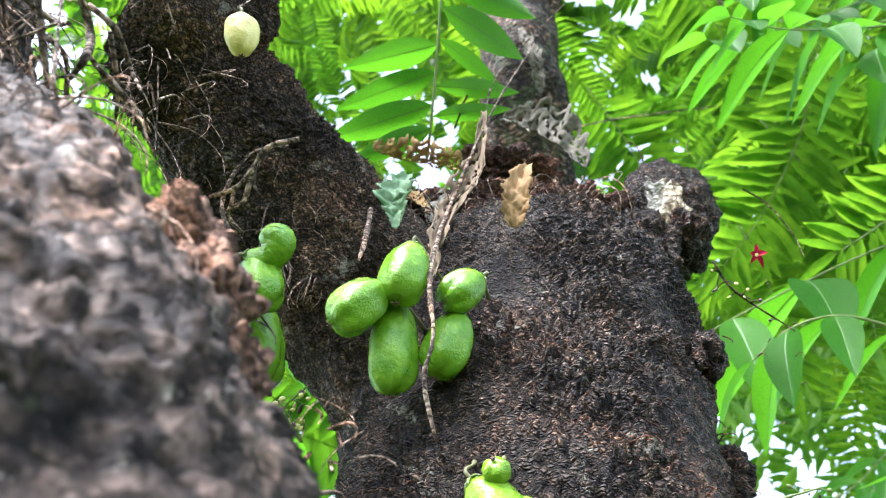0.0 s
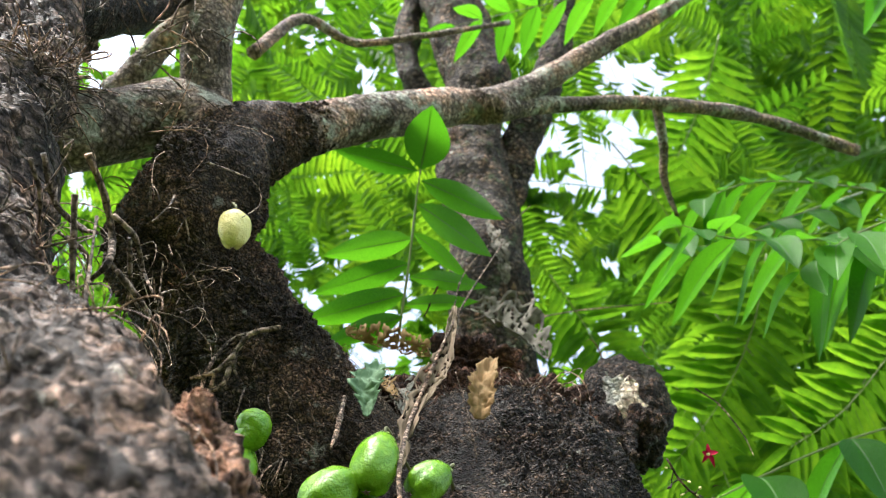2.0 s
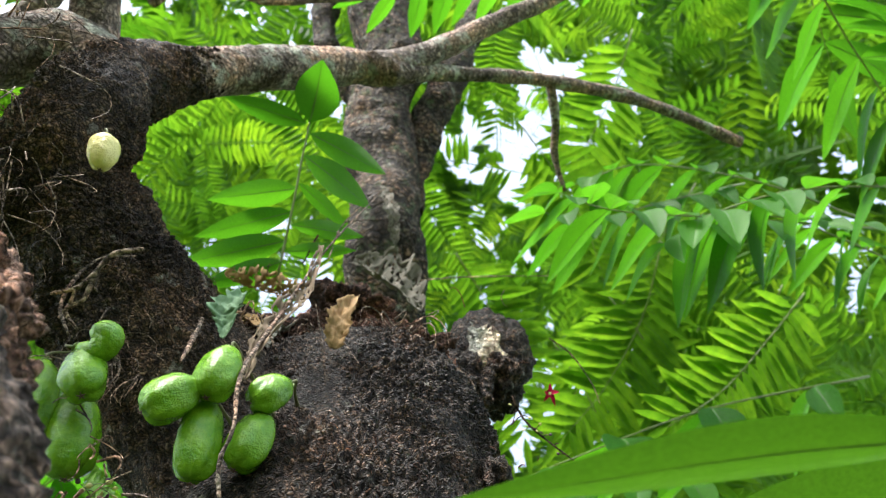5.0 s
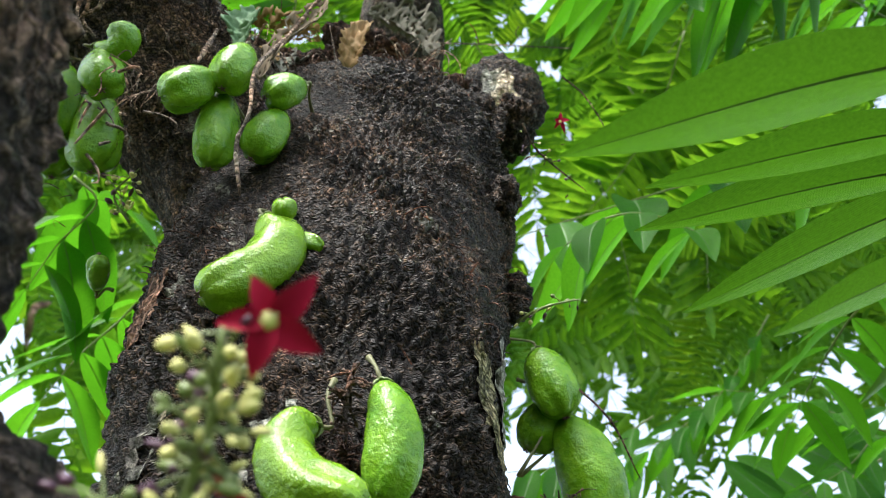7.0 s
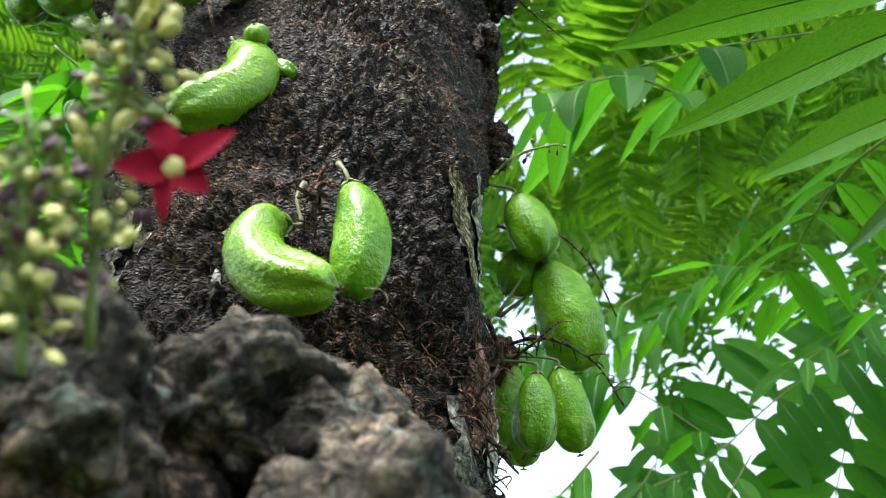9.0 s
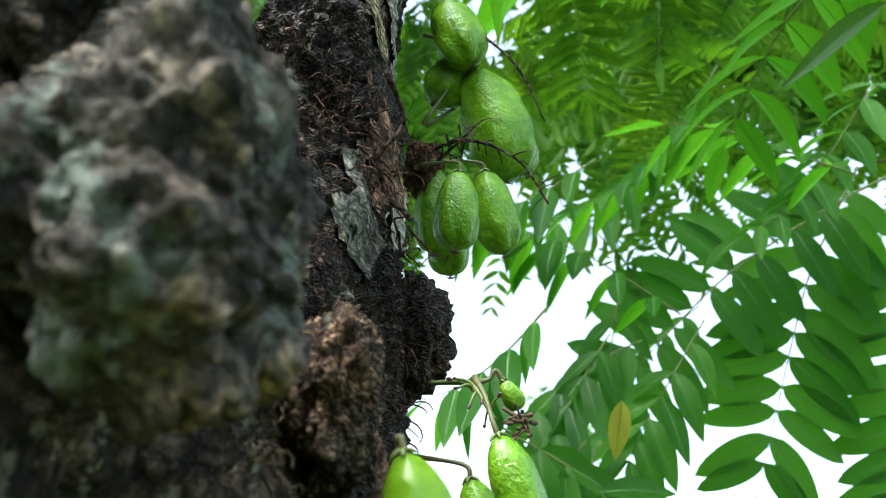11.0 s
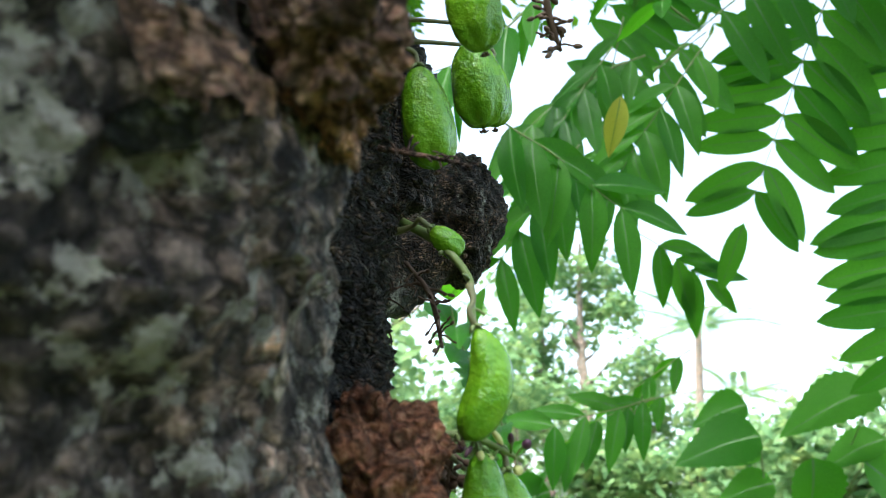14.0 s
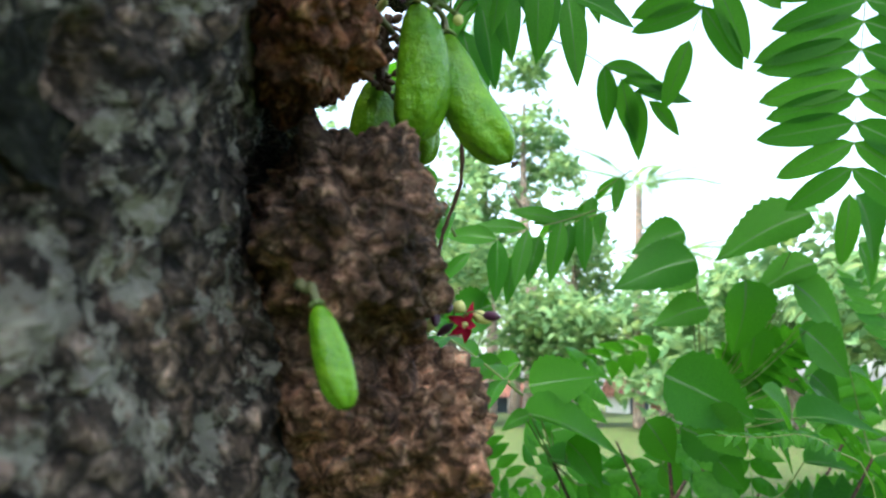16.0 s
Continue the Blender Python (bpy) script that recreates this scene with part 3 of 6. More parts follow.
burl("burl", (0.034, 0.517, 1.088), (0.03, 0.04, 0.045), CRUMB, 9.9, 0.35, 0.004, 150, 6, "brown crumbly burl")
burl("burl", (0.023, 0.612, 1.363), (0.03, 0.03, 0.06), BARK, 10.4, 0.3, 0.004, 150, 6)
burl("burl", (0.080, 0.828, 1.395), (0.034, 0.05, 0.05), BARK, 10.0, 0.2, 0.003, 150, 6, "blackened burl behind the trunk")
limb("stub", [(-0.06, 0.66, 1.26, 0.03), (0.021, 0.805, 1.339) + (0.03,), (0.050, 0.818, 1.363) + (0.031,), (0.080, 0.829, 1.393) + (0.027,)], 50, 60, BARK, 41, 0.003, 40, 0.003, 120)


dg.update()
SKINS.append(surface(KNOB))


def patch(name, centre, size, mat, seed, lift=0.0012, cover=0.1, label=""):
    """A thin uneven crust that lies on the bark."""
    r = random.Random(seed)
    co, no = nearest(centre)
    for _ in range(60):
        no = no + nearest(co + Vector([r.uniform(-0.03, 0.03) for _ in range(3)]))[1]
    no.normalize()
    up = Vector((0, 0, 1))
    x = no.cross(up).normalized()
    y = x.cross(no).normalized()
    bm = bmesh.new()
    n = 26
    grid = {}
    for i in range(n + 1):
        for j in range(n + 1):
            a, b = (i / n - 0.5) * 2, (j / n - 0.5) * 2
            f = a * a + b * b + 0.9 * noise.noise(Vector((a * 1.6, b * 1.6, seed))) + 0.6 * noise.noise(Vector((a * 5, b * 5, seed))) + cover
            if f > 0.8:
                continue
            p, nn = nearest(co + x * a * size[0] + y * b * size[1] + no * 0.008)
            grid[i, j] = bm.verts.new(p + nn * (lift + 0.0006 * noise.noise(p * 300)))
    for (i, j), v in list(grid.items()):
        q = [grid.get(k) for k in ((i, j), (i + 1, j), (i + 1, j + 1), (i, j + 1))]
        if all(q):
            bm.faces.new(q)
    loose = [v for v in bm.verts if not v.link_faces]
    bmesh.ops.delete(bm, geom=loose, context="VERTS")
    return part(name, bm, mat, tree, label)


for at, size, seed in (((0.012, 0.466, 1.679), (0.012, 0.04), 1), ((-0.089, 0.317, 1.577), (0.02, 0.02), 4),
    ((0.006, 0.462, 1.520), (0.02, 0.035), 6), ((-0.117, 0.322, 1.538), (0.006, 0.014), 8), ((0.037, 0.559, 2.136), (0.026, 0.045), 9), ((0.017, 0.481, 1.659), (0.011, 0.035), 10)):
    patch("lichen", at, size, LICHEN, seed, 0.0018, -0.2 if seed in (1, 9, 10) else 0.15, "pale crusty lichen")

for at, size, seed, cover in (((0.013, 0.428, 1.641), (0.02, 0.045), 51, -0.25), ((0.009, 0.423, 1.658), (0.016, 0.035), 52, -0.20), ((0.007, 0.406, 1.484), (0.02, 0.035), 53, 0.10), ((0.011, 0.413, 1.490), (0.02, 0.04), 54, 0.15), ((-0.165, 0.376, 1.590), (0.014, 0.03), 56, 0.20)):
    patch("lichen", at, size, LICHEN_YELLOW if seed < 53 else LICHEN_GREY, seed, 0.001, cover, "pale crusty lichen on dark bark")

for at, size, seed in (((0.017, 0.377, 1.205), (0.004, 0.028), 36), ((-0.01, 0.29, 1.264), (0.02, 0.006), 32)):
    patch("lichen", at, size, LICHEN_GREY, seed, 0.0006, 0.15, "pale grey-green lichen crust")

# dark patches, two of them laid in dents to deepen their shade
for at, size, seed in (((-0.012, 0.288, 1.292), (0.022, 0.02), 41), ((-0.004, 0.318, 1.222), (0.012, 0.008), 43), ((0.0, 0.36, 1.12), (0.03, 0.03), 45)):
    patch("moss", at, size, MOSS_SHADE, seed, 0.0008, 0.25, "black-green patch on the bark, shade painted into its hollows")

for at, size, seed in (((-0.192, 0.166, 1.713), (0.03, 0.05), 21), ((-0.222, 0.160, 1.757), (0.025, 0.04), 22), ((-0.174, 0.164, 1.674), (0.03, 0.03), 23), ((-0.006, 0.445, 1.542), (0.03, 0.04), 24), ((-0.193, 0.425, 1.705), (0.03, 0.04), 26), ((0.0, 0.318, 1.245), (0.02, 0.014), 27), ((0.011, 0.332, 1.287), (0.012, 0.03), 28)):
    patch("crust", at, size, CRUMB, seed, 0.0022, 0.0, "brown crumbly crust on the bark")


def sheet(name, rows, mat, label, cat, width_noise=0.0, lace=0.22):
    """A thin limp thing, such as a withered leaf, along rows (x, y, z, half width)."""
    at = rows[0][:3]
    s = spline(rows, 44)
    t, u, v = frames_along(s[:, :3])
    bm = bmesh.new()
    lines = []
    for i, p in enumerate(s):
        w = p[3] * (1 + width_noise * noise.noise(Vector((i * 0.28, at[0] * 40, 0))) + 0.25 * noise.noise(Vector((i * 0.9, 5, at[0] * 9))))
        line = []
        for k in range(15):
            a = (k - 7) / 7
            crinkle = 0.5 * w * noise.noise(Vector((i * 0.18, a * 1.7, at[1] * 30))) + 0.22 * w * noise.noise(Vector((i * 0.5, a * 5, at[1] * 30)))
            line.append(bm.verts.new(p[:3] + u[i] * a * w + v[i] * (0.7 * w * a * a + crinkle)))
        lines.append(line)
    for i, (a, b) in enumerate(zip(lines, lines[1:])):
        for k in range(14):
            if lace and noise.noise(Vector((i * 0.55, k * 0.8, at[0] * 77))) > lace:
                continue
            bm.faces.new((a[k], a[k + 1], b[k + 1], b[k]))
    bmesh.ops.delete(bm, geom=[q for q in bm.verts if not q.link_faces], context="VERTS")
    bmesh.ops.solidify(bm, geom=bm.faces[:], thickness=0.0005)
    ob = part(name, bm, mat)
    return tagged(ob, label, cat)


def fibre_mat(bm, centre, size, count, length, r, hang=0.6, thick=0.0007, out=0.5):
    """Fine rootlets over a patch of bark."""
    for _ in range(count):
        c = Vector(centre) + Vector([r.gauss(0, s) for s in size])
        p, no = nearest(c)
        if (p - c).length > 0.06:
            p = c
        d = (no * out + Vector((r.uniform(-1, 1), r.uniform(-1, 1), r.uniform(-1, 0.6)))).normalized()
        le = length * r.uniform(0.4, 1.3)
        a = p - no * 0.003
        b = a + d * le * 0.4
        e = b + (d * 0.4 + Vector((r.uniform(-0.5, 0.5), r.uniform(-0.5, 0.5), -hang))) * le * 0.5
        tk = thick * r.uniform(0.4, 1.1)
        tube(bm, [(*a, tk), (*b, tk * 0.8), (*(b.lerp(e, 0.5) + d * le * 0.12), tk * 0.6), (*e, tk * 0.3)], 7, 4, 0, 1, 0, False)


def fibres(name, spots, mat, seed, label):
    r = random.Random(seed)
    bm = bmesh.new()
    for spot in spots:
        fibre_mat(bm, *spot[:4], r, *spot[4:])
    return tagged(part(name, bm, mat, tree, label), kind="stuff")


fibres("rootlet_mat", [
    ((-0.163, 0.530, 2.094), (0.07, 0.03, 0.025), 420, 0.04), ((-0.058, 0.560, 2.110), (0.045, 0.03, 0.02), 300, 0.035), ((-0.240, 0.501, 2.112), (0.03, 0.03, 0.03), 120, 0.03),
    ((0.025, 0.597, 2.129), (0.03, 0.03, 0.02), 90, 0.025), ((-0.389, 0.331, 2.131), (0.03, 0.03, 0.05), 140, 0.03), ((-0.015, 0.419, 1.527), (0.022, 0.02, 0.02), 240, 0.03),
    ((-0.058, 0.318, 1.575), (0.012, 0.01, 0.012), 90, 0.02), ((0.038, 0.592, 1.645), (0.012, 0.02, 0.03), 130, 0.035), ((0.047, 0.546, 1.836), (0.01, 0.02, 0.02), 70, 0.03),
    ((-0.188, 0.403, 1.753), (0.03, 0.02, 0.02), 90, 0.015), ((-0.052, 0.414, 1.797), (0.06, 0.03, 0.05), 160, 0.012), ((-0.020, 0.431, 1.781), (0.03, 0.03, 0.03), 60, 0.03),
    ((0.025, 0.475, 1.461), (0.01, 0.02, 0.03), 120, 0.02), ((0.025, 0.323, 1.315), (0.006, 0.01, 0.03), 60, 0.012), ((0.024, 0.568, 1.296), (0.01, 0.02, 0.03), 80, 0.02)], ROOT, 21, "fine brown rootlets")
fibres("rootlet_mat", [
    ((-0.265, 0.116, 1.830), (0.02, 0.02, 0.05), 70, 0.06, 0.9, 0.0007), ((-0.297, 0.218, 1.913), (0.02, 0.02, 0.03), 60, 0.05, 0.9, 0.0007), ((-0.219, 0.084, 1.692), (0.02, 0.02, 0.03), 40, 0.035, 0.9, 0.0006),
    ((-0.309, 0.090, 1.999), (0.03, 0.03, 0.03), 220, 0.04, 0.7, 0.0008), ((-0.173, 0.215, 1.667), (0.012, 0.012, 0.015), 40, 0.02, 0.6, 0.0009), ((-0.066, 0.273, 1.470), (0.02, 0.02, 0.015), 50, 0.02),
    ((-0.111, 0.538, 2.080), (0.06, 0.03, 0.02), 90, 0.07, 1.0, 0.0011), ((-0.285, 0.401, 1.962), (0.012, 0.01, 0.03), 50, 0.05, 0.9, 0.0011), ((-0.207, 0.485, 2.061), (0.03, 0.02, 0.02), 50, 0.06, 1.0, 0.0011), ((0.010, 0.291, 1.337), (0.006, 0.01, 0.02), 60, 0.016)], DRY, 22, "pale dry hanging rootlets")


def strand(rows, mat, name="dry_stem", label="thin dry stem hanging on the bark", cat="stem", n=24, seg=7):
    bm = bmesh.new()
    tube(bm, [(*p[:3], p[3] * 0.55) for p in rows], n, seg, 0.0006, 150, rows[0][0] * 9)
    return tagged(part(name, bm, mat), label, cat)


# hanging dead stems
strand([(-0.072, 0.435, 2.245) + (0.0014,), (-0.114, 0.408, 2.106) + (0.0018,), (-0.145, 0.394, 1.982) + (0.003,), (-0.151, 0.355, 1.881) + (0.0035,), (-0.147, 0.353, 1.828) + (0.0025,), (-0.153, 0.360, 1.801) + (0.003,), (-0.147, 0.374, 1.767) + (0.0015,)], DRY, label="twisted dry stem hanging over the green fruits")
strand([(-0.204, 0.391, 1.984) + (0.003,), (-0.203, 0.380, 1.940) + (0.004,), (-0.205, 0.376, 1.916) + (0.002,)], DRY)
strand([(-0.274, 0.377, 2.053) + (0.001,), (-0.297, 0.367, 2.036) + (0.0015,), (-0.311, 0.369, 2.007) + (0.003,), (-0.312, 0.371, 1.976) + (0.003,), (-0.297, 0.375, 1.946) + (0.002,)], DRY)
strand([(-0.119, 0.421, 2.039) + (0.001,), (-0.108, 0.423, 1.982) + (0.002,), (-0.103, 0.431, 1.946) + (0.001,)], DRY)
strand([(-0.091, 0.425, 1.993) + (0.001,), (-0.077, 0.425, 1.966) + (0.0008,)], DRY)
strand([(-0.129, 0.501, 2.216) + (0.0015,), (-0.110, 0.493, 2.288) + (0.0015,), (-0.033, 0.500, 2.418) + (0.001,)], DRY)
strand([(-0.163, 0.532, 2.252) + (0.002,), (-0.136, 0.512, 2.296) + (0.0018,), (-0.071, 0.551, 2.374) + (0.001,)], TWIG)
strand([(-0.033, 0.737, 2.486) + (0.002,), (0.049, 0.798, 2.574) + (0.002,), (0.208, 0.865, 2.664) + (0.0018,)], DRY)
strand([(-0.248, 0.094, 1.792) + (0.0012,), (-0.234, 0.101, 1.730) + (0.0016,), (-0.211, 0.101, 1.676) + (0.0018,), (-0.198, 0.101, 1.649) + (0.0012,)], DRY, label="pale dry root hanging on the grey stem")
strand([(-0.270, 0.138, 1.829) + (0.002,), (-0.265, 0.165, 1.831) + (0.002,), (-0.268, 0.185, 1.840) + (0.001,)], DRY, label="pale dry root hanging on the grey stem")
strand([(-0.143, 0.108, 1.550) + (0.0012,), (-0.134, 0.110, 1.548) + (0.0016,), (-0.134, 0.114, 1.571) + (0.0014,)], DRY, label="pale dry root hanging on the grey stem")
strand([(-0.115, 0.147, 1.471) + (0.001,), (-0.113, 0.140, 1.478) + (0.0016,), (-0.118, 0.154, 1.492) + (0.0014,)], DRY, label="pale dry root hanging on the grey stem")
strand([(0.088, 0.519, 1.153) + (0.0013,), (0.088, 0.523, 1.137) + (0.0015,), (0.082, 0.526, 1.120) + (0.0015,), (0.079, 0.530, 1.104) + (0.0013,)], SPOT, label="thin dark hanging stem")
sheet("withered_leaf", [(-0.119, 0.406, 2.107) + (0.002,), (-0.124, 0.406, 2.053) + (0.006,), (-0.136, 0.400, 2.003) + (0.010,), (-0.150, 0.384, 1.945) + (0.007,), (-0.153, 0.373, 1.892) + (0.003,)], LEAF_BROWN, "grey-brown lacy withered leaf caught on the stump", "dead leaf", 0.5)
sheet("withered_leaf", [(-0.086, 0.441, 2.074) + (0.004,), (-0.094, 0.432, 2.042) + (0.010,), (-0.097, 0.431, 2.015) + (0.012,), (-0.100, 0.436, 1.996) + (0.006,)], LEAF_DRY, "curled tan withered leaf on the stump", "dead leaf", 0.4, 0)
sheet("withered_leaf", [(-0.179, 0.401, 2.030) + (0.004,), (-0.187, 0.397, 2.006) + (0.013,), (-0.186, 0.400, 1.990) + (0.009,), (-0.187, 0.403, 1.973) + (0.003,)], LEAF_PALE, "pale green torn leaf on the stump", "dead leaf", 0.4, 0)
sheet("withered_leaf", [(-0.116, 0.605, 2.353) + (0.006,), (-0.079, 0.604, 2.331) + (0.025,), (-0.047, 0.597, 2.289) + (0.022,), (-0.028, 0.595, 2.241) + (0.006,)], LEAF_GREY, "grey bleached leaf hanging behind the stump", "dead leaf", 0.5)
sheet("withered_leaf", [(-0.251, 0.538, 2.239) + (0.006,), (-0.199, 0.540, 2.217) + (0.018,), (-0.156, 0.538, 2.197) + (0.008,)], LEAF_DRY, "brown withered leaf on the stump top", "dead leaf", 0.4)
sheet("withered_leaf", [(-0.089, 0.651, 2.613) + (0.004,), (-0.072, 0.656, 2.546) + (0.012,), (-0.067, 0.683, 2.500) + (0.004,)], LEAF_GREY, "white torn leaf strip against the far trunk", "dead leaf", 0.6)

r = random.Random(77)
for at in ((-0.220, 0.510, 2.119), (-0.184, 0.519, 2.131), (-0.093, 0.550, 2.157), (-0.050, 0.562, 2.152), (-0.137, 0.536, 2.136)):
    a = Vector(at)
    d = Vector((r.uniform(-1, 1), r.uniform(-0.6, -0.1), r.uniform(-0.6, 0.3))).normalized()
    sheet("withered_leaf", [(*a, 0.003), (*(a + d * 0.02), r.uniform(0.008, 0.014)), (*(a + d * 0.045 + Vector((0, 0, -0.01))), r.uniform(0.007, 0.013)), (*(a + d * 0.06 + Vector((0, 0, -0.025))), 0.002)], LEAF_DRY if r.random() < 0.7 else LEAF_GREY, "small brown curled leaf among the roots on the stump", "dead leaf", 0.5, 0.3)
strand([(-0.266, 0.088, 1.839, 0.0032), (-0.264, 0.109, 1.837, 0.0032), (-0.265, 0.131, 1.832, 0.0032), (-0.257, 0.127, 1.804, 0.0032), (-0.270, 0.138, 1.808, 0.0019)], DRY, label="pale dry root hanging in a tangle from the grey stem", cat="root")
strand([(-0.263, 0.121, 1.837, 0.0022), (-0.257, 0.137, 1.839, 0.0022), (-0.258, 0.156, 1.838, 0.0022), (-0.244, 0.151, 1.811, 0.0013)], DRY, label="pale dry root hanging in a tangle from the grey stem", cat="root")
strand([(-0.263, 0.092, 1.809, 0.0024), (-0.269, 0.129, 1.789, 0.0024), (-0.274, 0.157, 1.779, 0.0024), (-0.256, 0.164, 1.741, 0.0014)], DRY, label="pale dry root hanging in a tangle from the grey stem", cat="root")
strand([(-0.257, 0.135, 1.810, 0.0026), (-0.249, 0.156, 1.808, 0.0026), (-0.248, 0.172, 1.810, 0.0016)], DRY, label="pale dry root hanging in a tangle from the grey stem", cat="root")
strand([(-0.260, 0.129, 1.760, 0.0026), (-0.283, 0.145, 1.758, 0.0026), (-0.308, 0.155, 1.762, 0.0016)], DRY, label="pale dry root hanging in a tangle from the grey stem", cat="root")
strand([(-0.255, 0.131, 1.759, 0.0024), (-0.274, 0.148, 1.757, 0.0024), (-0.294, 0.167, 1.752, 0.0014)], DRY, label="pale dry root hanging in a tangle from the grey stem", cat="root")
strand([(-0.249, 0.140, 1.765, 0.0024), (-0.258, 0.156, 1.766, 0.0024), (-0.265, 0.172, 1.765, 0.0014)], DRY, label="pale dry root hanging in a tangle from the grey stem", cat="root")
strand([(-0.287, 0.086, 1.839, 0.0026), (-0.287, 0.109, 1.833, 0.0026), (-0.280, 0.126, 1.835, 0.0026), (-0.262, 0.116, 1.814, 0.0016)], DRY, label="pale dry root hanging in a tangle from the grey stem", cat="root")
strand([(-0.276, 0.116, 1.812, 0.0020), (-0.271, 0.132, 1.814, 0.0020), (-0.281, 0.156, 1.806, 0.0020), (-0.277, 0.148, 1.781, 0.0012)], DRY, label="pale dry root hanging in a tangle from the grey stem", cat="root")
strand([(-0.259, 0.135, 1.837, 0.0018), (-0.264, 0.160, 1.830, 0.0018), (-0.272, 0.178, 1.828, 0.0011)], DRY, label="pale dry root hanging in a tangle from the grey stem", cat="root")
strand([(-0.283, 0.078, 1.819, 0.0022), (-0.284, 0.095, 1.819, 0.0022), (-0.290, 0.115, 1.816, 0.0013)], DRY, label="pale dry root hanging in a tangle from the grey stem", cat="root")
strand([(-0.247, 0.156, 1.805, 0.0014), (-0.246, 0.179, 1.801, 0.0008)], DRY, label="pale dry root hanging in a tangle from the grey stem", cat="root")
strand([(-0.252, 0.346, 2.019, 0.0039), (-0.276, 0.347, 2.014, 0.0039), (-0.290, 0.358, 2.002, 0.0039), (-0.303, 0.365, 1.993, 0.0039), (-0.323, 0.367, 1.988, 0.0021)], DRY, label="curled pale dry vine on the bark", cat="stem")
strand([(-0.290, 0.358, 2.002, 0.0036), (-0.297, 0.372, 1.987, 0.0036), (-0.311, 0.378, 1.980, 0.0036), (-0.301, 0.390, 1.970, 0.0020)], DRY, label="curled pale dry vine on the bark", cat="stem")
strand([(-0.303, 0.365, 1.993, 0.0026), (-0.308, 0.374, 1.984, 0.0026), (-0.316, 0.382, 1.975, 0.0014)], DRY, label="curled pale dry vine on the bark", cat="stem")
strand([(-0.285, 0.352, 2.008, 0.0023), (-0.289, 0.364, 1.996, 0.0023), (-0.287, 0.369, 1.992, 0.0013)], DRY, label="curled pale dry vine on the bark", cat="stem")

# ---- a second tree close behind ----
back_tree = thing("tree", (-0.3, 2.2, 0), "grey-brown mossy tree trunk standing behind the stump", "tree")


def back_limb(name, rows, n, seg, seed):
    bm, rings, c = skin(rows, n, seg, 0.008, 20, 0.002, 110, seed)
    return part(name, bm, BARK_BACK, back_tree)


back_limb("trunk", [(-0.3, 2.2, -0.1, 0.14), (-0.25, 1.9, 1.0, 0.1), (-0.1, 1.6, 1.9, 0.08), (-0.095, 0.890, 2.679) + (0.07,), (-0.101, 0.844, 2.906) + (0.07,), (-0.126, 0.790, 3.139) + (0.07,), (-0.102, 0.727, 3.281) + (0.07,), (-0.160, 0.622, 3.582) + (0.066,), (-0.220, 0.482, 3.903) + (0.066,)], 160, 60, 31)
back_limb("limb", [(-0.060, 0.902, 2.929) + (0.03,), (-0.033, 0.844, 3.105) + (0.035,), (0.026, 0.775, 3.255) + (0.035,), (0.110, 0.703, 3.538) + (0.03,), (0.181, 0.550, 3.871) + (0.03,)], 70, 36, 32)
back_limb("limb", [(-0.120, 0.844, 3.172) + (0.03,), (-0.201, 0.797, 3.294) + (0.028,), (-0.253, 0.729, 3.394) + (0.027,), (-0.252, 0.687, 3.538) + (0.028,), (-0.218, 0.579, 3.725) + (0.028,), (-0.206, 0.508, 3.887) + (0.028,)], 40, 30, 33)

# ---- fruits ----
STALK, *_ = material("stalk_olive", (0.1, 0.1, 0.035), 0.6)



